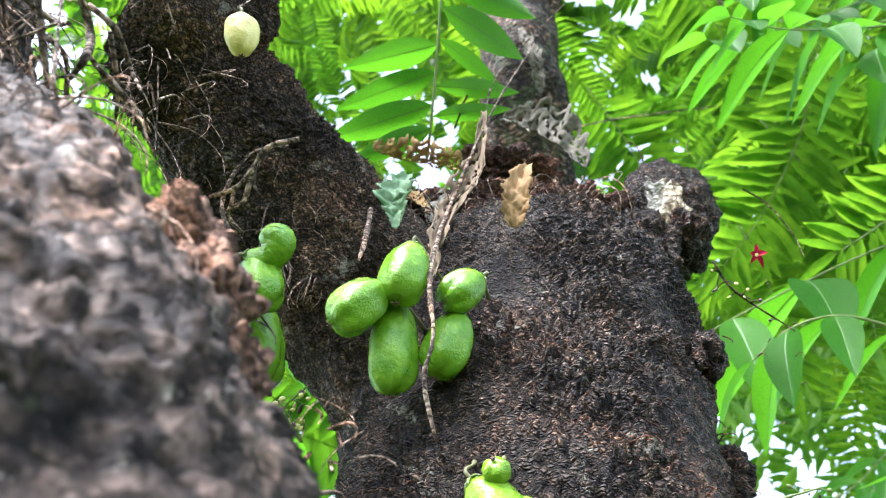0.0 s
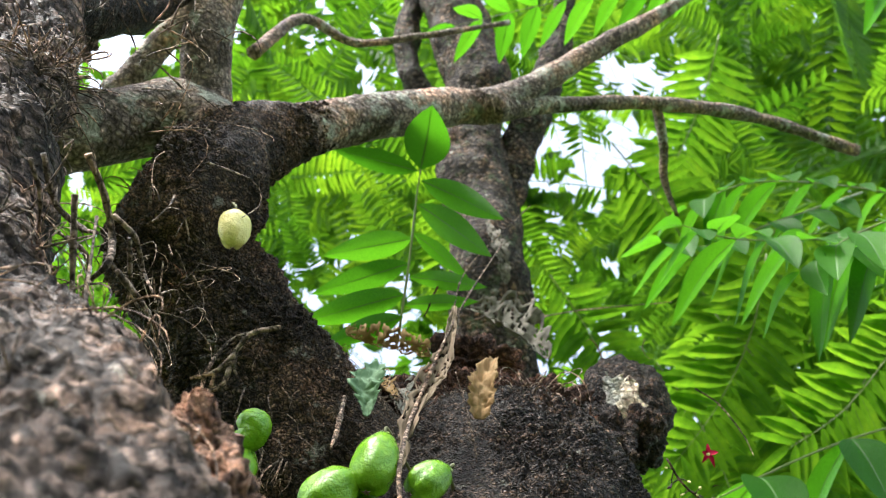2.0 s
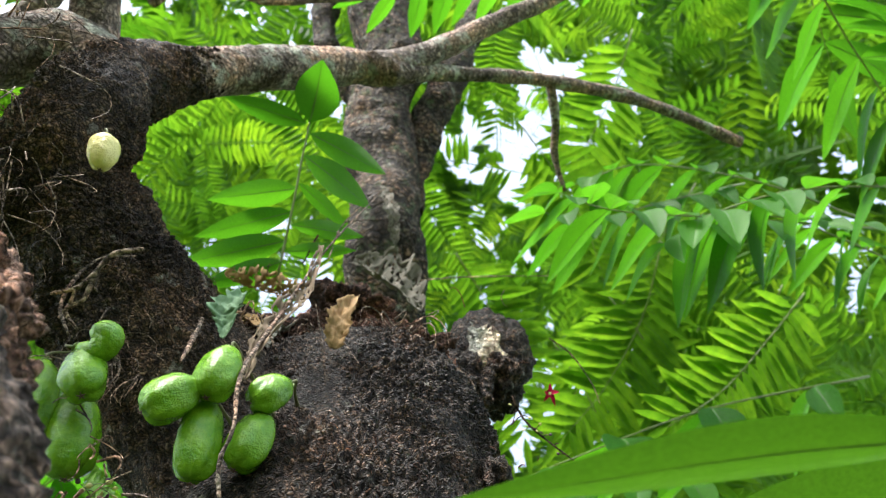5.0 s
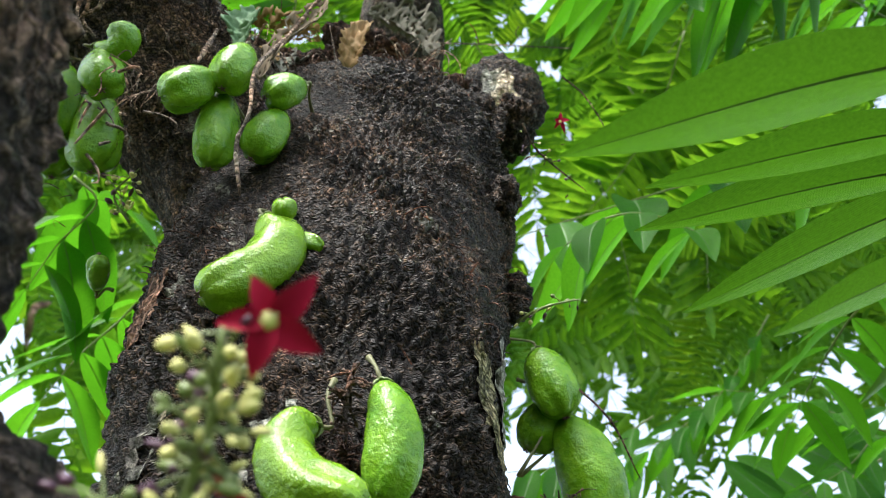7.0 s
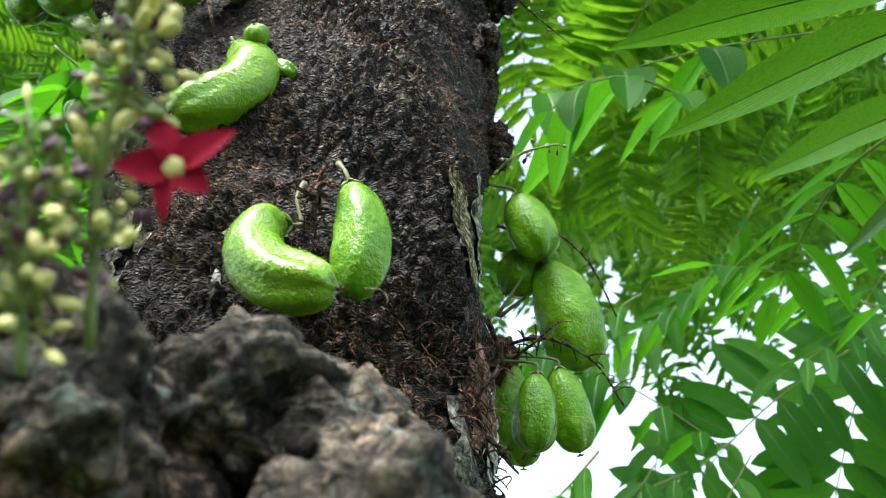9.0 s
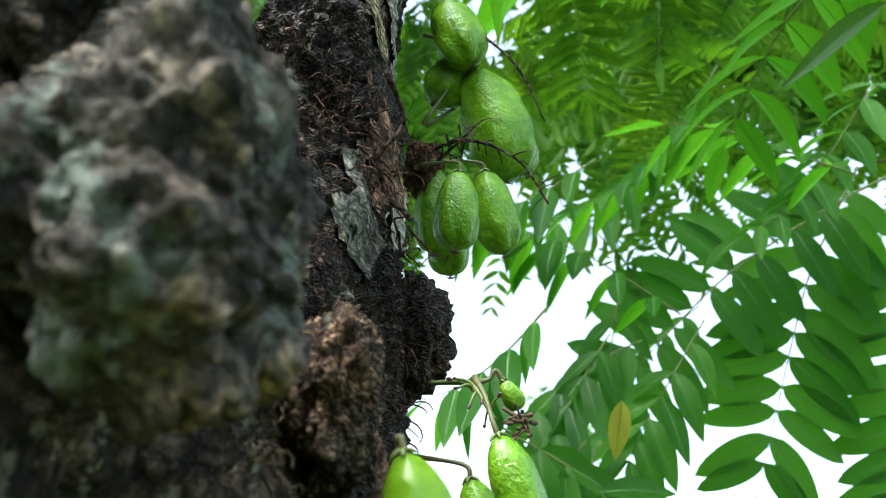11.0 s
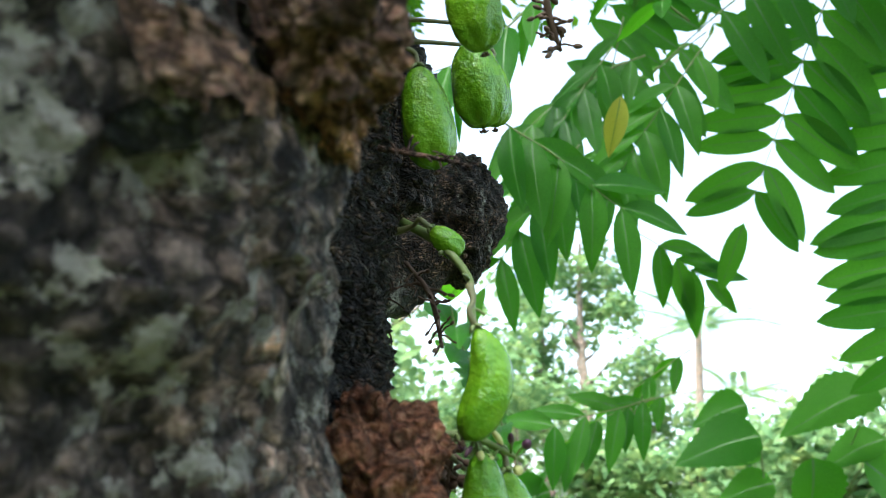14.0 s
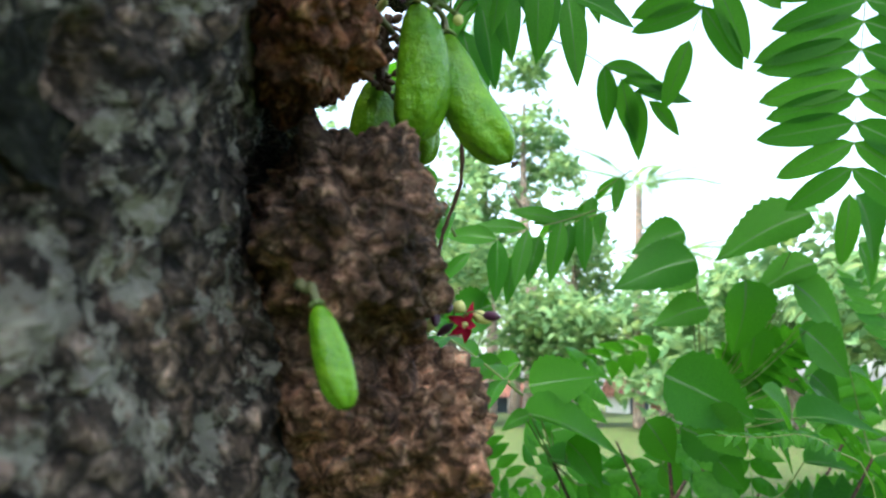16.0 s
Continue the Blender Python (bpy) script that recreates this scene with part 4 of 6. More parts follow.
def fruit(base, tip, r, mat, label, bend=(0, 0, 0), stalk=None, group="fruits on the tree", via=None, fat=0.6):
    """A plump five-ribbed fruit from its stalk end to its blossom end, with stalk, calyx and blossom scar."""
    f = thing("bilimbi_fruit", base, label, "fruit", group)
    a, b = np.array(base), np.array(tip)
    us = np.linspace(0, 1, 27)
    if via is None:
        c = np.array([a + (b - a) * u + np.array(bend) * math.sin(math.pi * u) for u in us])
    else:
        c = spline([a, *[np.array(v) for v in via], b], 26)
    t, u, v = frames_along(c)
    bm = bmesh.new()
    seg = 30
    rings = []
    seed = a[0] * 60 + a[2] * 31
    for i, w in enumerate(us):
        prof = min(1.0, (1 - (1 - min(w / fat, 1)) ** 2.2)) ** 0.55 if w < fat else math.sqrt(max(0, 1 - ((w - fat) / (1 - fat)) ** 2.4))
        prof = max(prof, 0.05)
        ribs = 0.045 + 0.22 * max(0, (w - 0.5) / 0.5) ** 1.6
        ring = []
        for k in range(seg):
            g = 2 * math.pi * k / seg
            rib = 1 + ribs * (abs(math.cos(2.5 * g + seed)) * 1.6 - 1)
            d = u[i] * math.cos(g) + v[i] * math.sin(g)
            p = c[i] + d * r * prof * rib
            q = Vector(p) * 90
            p = p + d * r * (0.05 * noise.noise(q + Vector((seed, 0, 0))) + 0.025 * noise.noise(q * 2.6))
            ring.append(bm.verts.new(p))
        rings.append(ring)
    for x, y in zip(rings, rings[1:]):
        for k in range(seg):
            bm.faces.new((x[k], x[(k + 1) % seg], y[(k + 1) % seg], y[k]))
    bm.faces.new(rings[0][::-1])
    dimple = bm.verts.new(c[-1] - t[-1] * r * 0.12)
    for k in range(seg):
        bm.faces.new((rings[-1][k], rings[-1][(k + 1) % seg], dimple))
    part("body", bm, mat, f)
    bm = bmesh.new()
    for k in range(5):
        g = 2 * math.pi * k / 5 + seed
        d = u[-1] * math.cos(g) + v[-1] * math.sin(g)
        p = c[-1] + t[-1] * 0.0006
        tube(bm, [(*p, 0.0007), (*(p + d * r * 0.1 + t[-1] * 0.0012), 0.0006), (*(p + d * r * 0.2 + t[-1] * 0.0004), 0.0002)], 4, 5)
    part("blossom_scar", bm, SPOT, f, "brown star-shaped blossom scar")
    bm = bmesh.new()
    for k in range(5):
        g = 2 * math.pi * k / 5 + seed * 2
        d = u[0] * math.cos(g) + v[0] * math.sin(g)
        p = c[0] - t[0] * 0.0008
        tube(bm, [(*p, 0.0012), (*(p + d * r * 0.22 + t[0] * r * 0.06), 0.0011), (*(p + d * r * 0.42 + t[0] * r * 0.24), 0.0003)], 4, 5, squash=0.6)
    part("calyx", bm, STEM, f)
    if stalk is None:
        q, no = nearest(a + np.array([0, 0.015, 0.025]))
        stalk = q - no * 0.002
    else:
        q, no = nearest(stalk)
        if (q - Vector(stalk)).length < 0.018:
            stalk = q - no * 0.002
    s = Vector(stalk)
    le = (s - Vector(a)).length
    if le > 0.001:
        mid = Vector(a).lerp(s, 0.5) + Vector((0, -0.05, 0.08)) * min(le, 0.04)
        bm = bmesh.new()
        tube(bm, [(*(c[0] + t[0] * r * 0.05), 0.0013), (*(c[0] - t[0] * min(le, 0.006)), 0.0011), (*mid, 0.001), (*s, 0.0018)], 10, 8)
        part("stalk", bm, STALK, f)
    return f


A = "glossy green bilimbi fruit in the cluster on the trunk"
fruit((-0.181, 0.362, 1.878), (-0.211, 0.354, 1.843), 0.0160, FRUIT, A, fat=0.55)
fruit((-0.163, 0.358, 1.910), (-0.172, 0.358, 1.861), 0.0157, FRUIT, A)
fruit((-0.178, 0.378, 1.881), (-0.179, 0.392, 1.815), 0.0162, FRUIT, A)
fruit((-0.136, 0.390, 1.875), (-0.152, 0.394, 1.828), 0.0157, FRUIT, A)
fruit((-0.121, 0.382, 1.898), (-0.145, 0.373, 1.870), 0.0135, FRUIT, A)
B = "green bilimbi fruit hanging beside the grey stem"
fruit((-0.284, 0.368, 1.924), (-0.272, 0.357, 1.934), 0.0113, FRUIT, "small curled green bilimbi fruit", via=[(-0.268, 0.370, 1.922), (-0.259, 0.363, 1.929)])
fruit((-0.282, 0.384, 1.936), (-0.268, 0.376, 1.882), 0.0172, FRUIT, B)
fruit((-0.317, 0.395, 1.940), (-0.313, 0.411, 1.870), 0.0161, FRUIT, B)
fruit((-0.294, 0.417, 1.933), (-0.283, 0.430, 1.852), 0.0209, FRUIT, B)
fruit((-0.327, 0.441, 1.925), (-0.321, 0.446, 1.864), 0.0161, FRUIT, B)
fruit((-0.126, 0.363, 1.737), (-0.148, 0.348, 1.661), 0.0178, FRUIT_PALE, "large kidney-shaped light green bilimbi fruit", via=[(-0.114, 0.366, 1.718), (-0.118, 0.364, 1.696), (-0.138, 0.355, 1.673)], fat=0.42)
fruit((-0.111, 0.363, 1.733), (-0.113, 0.349, 1.739), 0.0076, FRUIT_PALE, "tiny round light green bilimbi fruit")
fruit((-0.110, 0.372, 1.727), (-0.088, 0.369, 1.717), 0.0070, FRUIT_PALE, "tiny light green bilimbi fruit bud")
fruit((-0.069, 0.318, 1.559), (-0.042, 0.300, 1.511), 0.0142, FRUIT_PALE, "hooked light green bilimbi fruit on mossy bark", via=[(-0.079, 0.315, 1.555), (-0.081, 0.314, 1.539), (-0.068, 0.309, 1.522)], fat=0.7, stalk=(-0.065, 0.322, 1.587))
fruit((-0.043, 0.318, 1.584), (-0.040, 0.326, 1.524), 0.0134, FRUIT, "wrinkled green bilimbi fruit on mossy bark", bend=(0.006, 0, 0), stalk=(-0.050, 0.323, 1.601))
C = "green bilimbi fruit in the cluster at the trunk's edge"
fruit((0.060, 0.559, 1.787), (0.080, 0.567, 1.728), 0.0193, FRUIT, C, stalk=(0.045, 0.552, 1.796))
fruit((0.081, 0.593, 1.759), (0.052, 0.599, 1.718), 0.0186, FRUIT, C, stalk=(0.045, 0.574, 1.767))
fruit((0.079, 0.584, 1.739), (0.105, 0.612, 1.653), 0.0253, FRUIT, C, bend=(0.008, 0, 0), stalk=(0.043, 0.586, 1.687))
fruit((0.096, 0.619, 1.742), (0.126, 0.642, 1.680), 0.0184, FRUIT, C, stalk=(0.046, 0.594, 1.692))
fruit((0.052, 0.589, 1.649), (0.050, 0.611, 1.589), 0.0148, FRUIT, C, stalk=(0.045, 0.575, 1.652))
fruit((0.066, 0.551, 1.617), (0.063, 0.567, 1.564), 0.0150, FRUIT, C, stalk=(0.041, 0.573, 1.639))
fruit((0.085, 0.575, 1.635), (0.098, 0.594, 1.577), 0.0158, FRUIT, C, stalk=(0.043, 0.579, 1.647))
fruit((0.060, 0.623, 1.638), (0.062, 0.638, 1.586), 0.0155, FRUIT, C, stalk=(0.046, 0.590, 1.649))
fruit((0.032, 0.326, 1.343), (0.044, 0.334, 1.289), 0.0123, FRUIT_SMOOTH, "long smooth light green bilimbi fruit hanging close on the bark", fat=0.58, stalk=(0.030, 0.327, 1.348))
D = "green bilimbi fruit hanging on a thin stalk by the trunk"
fruit((0.071, 0.435, 1.388), (0.084, 0.442, 1.348), 0.0108, FRUIT, D, stalk=(0.063, 0.448, 1.421))
fruit((0.060, 0.463, 1.378), (0.071, 0.470, 1.338), 0.0105, FRUIT, D, stalk=(0.037, 0.483, 1.395))
fruit((0.045, 0.496, 1.345), (0.054, 0.504, 1.302), 0.0109, FRUIT, D, stalk=(0.030, 0.484, 1.348))
fruit((0.069, 0.516, 1.370), (0.075, 0.523, 1.330), 0.0118, FRUIT, D, stalk=(0.039, 0.514, 1.377))
fruit((0.080, 0.537, 1.371), (0.082, 0.541, 1.339), 0.0084, FRUIT, D, stalk=(0.039, 0.524, 1.380))
fruit((0.076, 0.448, 1.419), (0.084, 0.453, 1.407), 0.0050, FRUIT, "tiny green bilimbi fruit with dry petals", stalk=(0.064, 0.449, 1.419))
fruit((0.052, 0.509, 1.278), (0.065, 0.511, 1.268), 0.0054, FRUIT, "small green bilimbi fruit on a hooked stalk", stalk=(0.040, 0.519, 1.283))
E_ = "green bilimbi fruit hanging by the rusty burl"
fruit((0.067, 0.463, 1.227), (0.063, 0.466, 1.189), 0.0079, FRUIT, E_ + " with brown spots", bend=(0.007, 0, 0), stalk=(0.065, 0.467, 1.243))
fruit((0.069, 0.481, 1.187), (0.068, 0.487, 1.142), 0.0091, FRUIT, E_, bend=(0.003, 0, 0), stalk=(0.052, 0.481, 1.191))
fruit((0.080, 0.492, 1.181), (0.101, 0.491, 1.137), 0.0087, FRUIT, E_, stalk=(0.068, 0.480, 1.193), bend=(-0.004, 0, -0.002))
fruit((0.060, 0.521, 1.176), (0.055, 0.519, 1.142), 0.0091, FRUIT, E_, stalk=(0.051, 0.492, 1.191))
fruit((0.074, 0.516, 1.171), (0.074, 0.523, 1.143), 0.0062, FRUIT, E_, stalk=(0.053, 0.492, 1.191))
fruit((0.040, 0.440, 1.085), (0.048, 0.434, 1.058), 0.0049, FRUIT, "slender young green bilimbi fruit close on the brown bark", stalk=(0.035, 0.445, 1.091))
fruit((-0.286, 0.275, 2.082), (-0.284, 0.287, 2.049), 0.0129, FRUIT_YELLOW, "pale yellow broken bilimbi fruit on the limb", fat=0.4, stalk=(-0.295, 0.283, 2.108))
fruit((-0.283, 0.504, 1.796), (-0.277, 0.476, 1.808), 0.0087, FRUIT, "small green bilimbi fruit beside the trunk", stalk=(-0.270, 0.503, 1.796))


# ---- flower sprays and twig sprays ----
def spray(name, rows, mat, seed, label, cat, side=14, reach=0.02, bud_r=0.0, bud_mat=None, flowers=(), petal=0.008):
    """A branching flower stem, with side stalks, buds and open five-petalled flowers."""
    r = random.Random(seed)
    e = thing(name, rows[0][:3], label, cat)
    bm = bmesh.new()
    tube(bm, rows, 16, 7, 0.0003, 100, seed)
    s = spline(rows, 40)
    ends = []
    for _ in range(side):
        k = r.randrange(6, 40)
        p = Vector(s[k][:3])
        d = Vector((r.uniform(-1, 1), r.uniform(-1, 1), r.uniform(-0.7, 0.7))).normalized()
        q = p + d * reach * r.uniform(0.4, 1.1)
        side_bm = bmesh.new()
        tube(side_bm, [(*p, s[k][3] * 0.6), (*(p.lerp(q, 0.5) + Vector((0, 0, 0.1 * reach))), s[k][3] * 0.5), (*q, s[k][3] * 0.4)], 5, 5)
        part("side_stalk", side_bm, mat, e)
        ends.append((q, d))
    part("stem", bm, mat, e)
    if bud_r:
        for i, (q, d) in enumerate(ends):
            bm = bmesh.new()
            le = bud_r * r.uniform(1.8, 4.0)
            w = bud_r * r.uniform(0.5, 1.1)
            tube(bm, [(*q, w * 0.3), (*(q + d * le * 0.3), w), (*(q + d * le * 0.75), w * 0.85), (*(q + d * le), w * 0.2)], 8, 8)
            part("bud", bm, bud_mat[i % len(bud_mat)], e)
    for c, face, size in flowers:
        c, face = Vector(c), Vector(face).normalized()
        x = face.cross(Vector((0.3, 0.2, 1))).normalized()
        y = face.cross(x)
        for k in range(5):
            g = 2 * math.pi * k / 5 + seed
            d = x * math.cos(g) + y * math.sin(g)
            m, le = frond_matrix(c, c + d * size + face * size * 0.25, face)
            bm = bmesh.new()
            blade(bm, le * r.uniform(0.55, 1.2), size * r.uniform(0.45, 0.7), 0.5, r.uniform(0.1, 0.7), m @ Matrix.Rotation(r.uniform(-0.5, 0.5), 4, "Y"), 8, 0.4)
            part("petal", bm, PETAL, e)
        bm = bmesh.new()
        tube(bm, [(*(c - face * size * 0.5), size * 0.12), (*(c - face * size * 0.2), size * 0.22), (*(c + face * 0.1 * size), size * 0.16)], 8, 8)
        part("flower_base", bm, BUD, e)
    return e


spray("flower_spray", [(-0.059, 0.132, 1.380) + (0.0009,), (-0.060, 0.118, 1.409) + (0.001,), (-0.055, 0.108, 1.424) + (0.0009,), (-0.053, 0.097, 1.440) + (0.0006,)], STEM, 3, "spray of cream buds and crimson flowers on a green stem", "flower", 95, 0.0085, 0.0013, [BUD, BUD, STEM, CALYX, BUD],
    [((-0.044, 0.093, 1.438), (0.1, -1, -0.6), 0.0105), ((-0.046, 0.116, 1.407), (0.2, -1, -0.5), 0.0115)])
spray("flower_spray", [(-0.068, 0.130, 1.374) + (0.0009,), (-0.070, 0.120, 1.394) + (0.0009,), (-0.071, 0.111, 1.413) + (0.0006,)], STEM, 5, "spray of cream and purple buds on a green stem", "flower", 95, 0.0085, 0.0013, [BUD, CALYX, BUD, STEM])
spray("flower_spray", [(0.071, 0.501, 1.098) + (0.001,), (0.080, 0.501, 1.094) + (0.0009,), (0.087, 0.501, 1.087) + (0.0006,)], STEM, 6, "short spray of purple buds and a crimson flower", "flower", 16, 0.009, 0.0022, [CALYX, BUD, CALYX], [((0.086, 0.502, 1.084), (0.2, -1, -0.3), 0.007)])
spray("flower_spray", [(0.050, 0.481, 1.193) + (0.0018,), (0.068, 0.480, 1.191) + (0.0014,), (0.085, 0.486, 1.184) + (0.0008,)], STEM, 8, "short spray of purple buds above the fruits", "flower", 12, 0.008, 0.0019, [CALYX, BUD])
spray("flower_spray", [(-0.257, 0.465, 1.832) + (0.0012,), (-0.269, 0.450, 1.847) + (0.001,), (-0.246, 0.428, 1.853) + (0.0006,)], STEM, 9, "small spray of yellow-green buds by the trunk", "flower", 22, 0.012, 0.002, [BUD, BUD, CALYX])
spray("flower_spray", [(0.056, 0.501, 2.003) + (0.001,), (0.072, 0.520, 1.985) + (0.001,), (0.117, 0.546, 1.960) + (0.0006,)], TWIG, 10, "thin brown spray with a small crimson flower", "flower", 10, 0.012, 0.0012, [CALYX, BUD], [((0.091, 0.499, 2.004), (0, -1, -0.5), 0.009)])
TW = "dark bare branching twig spray on the trunk"
spray("twig_spray", [(0.036, 0.585, 1.655) + (0.0016,), (0.073, 0.562, 1.652) + (0.0013,), (0.107, 0.555, 1.629) + (0.001,), (0.127, 0.565, 1.599) + (0.0006,)], TWIG, 11, TW, "twig", 26, 0.016)
spray("twig_spray", [(0.039, 0.586, 1.637) + (0.0014,), (0.060, 0.559, 1.640) + (0.0011,), (0.083, 0.538, 1.651) + (0.0006,)], TWIG, 12, TW, "twig", 18, 0.014)
spray("twig_spray", [(0.080, 0.556, 1.758) + (0.001,), (0.112, 0.559, 1.721) + (0.0009,), (0.133, 0.577, 1.681) + (0.0005,)], TWIG, 13, TW, "twig", 10, 0.01)
spray("twig_spray", [(-0.003, 0.451, 1.534) + (0.0014,), (0.023, 0.477, 1.533) + (0.0011,), (0.045, 0.491, 1.516) + (0.0006,)], TWIG, 14, TW, "twig", 12, 0.012)
spray("twig_spray", [(0.045, 0.546, 1.804) + (0.0016,), (0.066, 0.523, 1.801) + (0.0012,), (0.093, 0.519, 1.806) + (0.0006,)], STEM, 15, "small green twig spray with dark buds", "twig", 12, 0.01, 0.0016, [CALYX, BUD, STEM])
spray("twig_spray", [(0.043, 0.477, 1.431) + (0.0014,), (0.061, 0.449, 1.418) + (0.0015,), (0.070, 0.437, 1.396) + (0.001,)], STEM, 16, "thin green fruit stalk spray", "twig", 10, 0.012, 0.001, [CALYX])
spray("twig_spray", [(0.075, 0.444, 1.404) + (0.001,), (0.083, 0.442, 1.397) + (0.0013,), (0.086, 0.439, 1.389) + (0.0008,)], SPOT, 17, "shrivelled dark flower remains", "twig", 16, 0.006, 0.0012, [SPOT])
spray("twig_spray", [(0.095, 0.470, 1.370) + (0.0012,), (0.098, 0.476, 1.357) + (0.0016,), (0.103, 0.481, 1.345) + (0.0008,)], SPOT, 18, "shrivelled dark flower remains", "twig", 20, 0.006, 0.0012, [SPOT])
spray("twig_spray", [(0.031, 0.465, 1.294) + (0.0012,), (0.049, 0.465, 1.291) + (0.001,), (0.066, 0.466, 1.288) + (0.0006,)], TWIG, 19, TW, "twig", 16, 0.01)
spray("twig_spray", [(0.040, 0.518, 1.284) + (0.0018,), (0.056, 0.511, 1.272) + (0.0022,), (0.067, 0.499, 1.254) + (0.0014,), (0.067, 0.480, 1.232) + (0.0012,)], STEM, 20, "hooked green fruit stalk", "twig", 4, 0.008)
spray("twig_spray", [(0.042, 0.552, 1.276) + (0.001,), (0.053, 0.536, 1.256) + (0.0012,), (0.058, 0.532, 1.233) + (0.0008,)], SPOT, 23, "blackened dry flower stem", "twig", 26, 0.009, 0.001, [SPOT])
spray("twig_spray", [(0.061, 0.501, 1.191) + (0.0014,), (0.059, 0.504, 1.180) + (0.002,), (0.058, 0.508, 1.166) + (0.0012,)], SPOT, 24, "blackened dry flower stem", "twig", 40, 0.006, 0.0014, [SPOT])

spray("twig_spray", [(-0.055, 0.313, 1.590, 0.0012), (-0.058, 0.317, 1.574, 0.0014), (-0.057, 0.322, 1.554, 0.0008)], TWIG, 31, "shrivelled brown flower stalks between two fruits", "twig", 40, 0.011, 0.0008, [SPOT, TWIG])
strand([(-0.026, 0.403, 1.541, 0.0024), (-0.010, 0.421, 1.528, 0.0024), (0.003, 0.423, 1.515, 0.0024), (0.024, 0.434, 1.511, 0.0024), (0.035, 0.435, 1.500, 0.0024)], TWIG, "root", "thin brown root creeping over the bark", "root")
strand([(-0.041, 0.398, 1.548, 0.0024), (-0.024, 0.413, 1.537, 0.0024), (-0.015, 0.419, 1.521, 0.0024), (-0.006, 0.437, 1.507, 0.0024)], TWIG, "root", "thin brown root creeping over the bark", "root")
strand([(0.023, 0.390, 1.558, 0.0024), (0.031, 0.410, 1.542, 0.0024), (0.019, 0.415, 1.525, 0.0024), (0.021, 0.431, 1.514, 0.0024)], TWIG, "root", "thin brown root creeping over the bark", "root")
strand([(-0.018, 0.401, 1.544, 0.0024), (-0.006, 0.410, 1.542, 0.0024), (0.003, 0.413, 1.528, 0.0024), (-0.003, 0.426, 1.521, 0.0024)], TWIG, "root", "thin brown root creeping over the bark", "root")
strand([(-0.102, 0.391, 1.557, 0.0024), (-0.088, 0.401, 1.554, 0.0024), (-0.070, 0.392, 1.555, 0.0024)], TWIG, "root", "thin brown root creeping over the bark", "root")


# ---- foliage ----
def leaf_mesh(name, length, width, fold, droop, mat, n=9, shape=0.85, serrate=0.0, blunt=0.85):
    """A pointed leaf along +y from the origin, cupped, with a raised midrib of its own."""
    bm = bmesh.new()
    lines = []
    for i in range(n + 1):
        u = i / n
        w = width * 0.5 * max(0.02, math.sin(math.pi * min(1, u) ** shape) ** blunt) * (1 - 0.15 * u)
        if serrate and 0 < i < n:
            w *= 1 + serrate * (1 if i % 2 else -1)
        rib = min(w * 0.6, width * 0.022 * (1.1 - u))
        y, z = u * length, -droop * length * u * u + 0.02 * length * math.sin(u * 5)
        lines.append([bm.verts.new((k * 1.0, y, z + zz)) for k, zz in ((-w, fold * w + 0.04 * w), (-w * 0.55, fold * w * 0.42), (-rib, 0), (rib, 0), (w * 0.55, fold * w * 0.42), (w, fold * w + 0.04 * w))])
    for a, b in zip(lines, lines[1:]):
        for k in range(5):
            f = bm.faces.new((a[k], a[k + 1], b[k + 1], b[k]))
            f.material_index = 1 if k == 2 else 0
    me = bpy.data.meshes.new(name)
    bm.to_mesh(me)
    bm.free()
    me.materials.append(mat)
    me.materials.append(RIB)
    me.shade_smooth()
    return me


LEAFLETS = [leaf_mesh("leaflet", 1, w, f, d, LEAF) for w, f, d in ((0.33, 0.2, 0.12), (0.36, 0.3, 0.2), (0.31, 0.12, 0.05), (0.38, 0.25, 0.15))]
OBLONG = [leaf_mesh("leaflet", 1, w, f, d, LEAF, 10, 0.92, 0.0, 0.6) for w, f, d in ((0.36, 0.1, 0.05), (0.38, 0.14, 0.08), (0.34, 0.06, 0.03))]
BIG = [leaf_mesh("leaflet", 1, w, f, d, LEAF_BIG, 14) for w, f, d in ((0.26, 0.25, 0.06), (0.3, 0.3, 0.1))]
FERN = [leaf_mesh("leaflet", 1, w, f, d, LEAF_FERN, 6) for w, f, d in ((0.24, 0.2, 0.06), (0.21, 0.12, 0.03))]
ROUND = [leaf_mesh("blade", 1, w, f, d, LEAF, 22, 0.62, 0.05) for w, f, d in ((0.8, 0.15, 0.15), (0.85, 0.25, 0.2))]


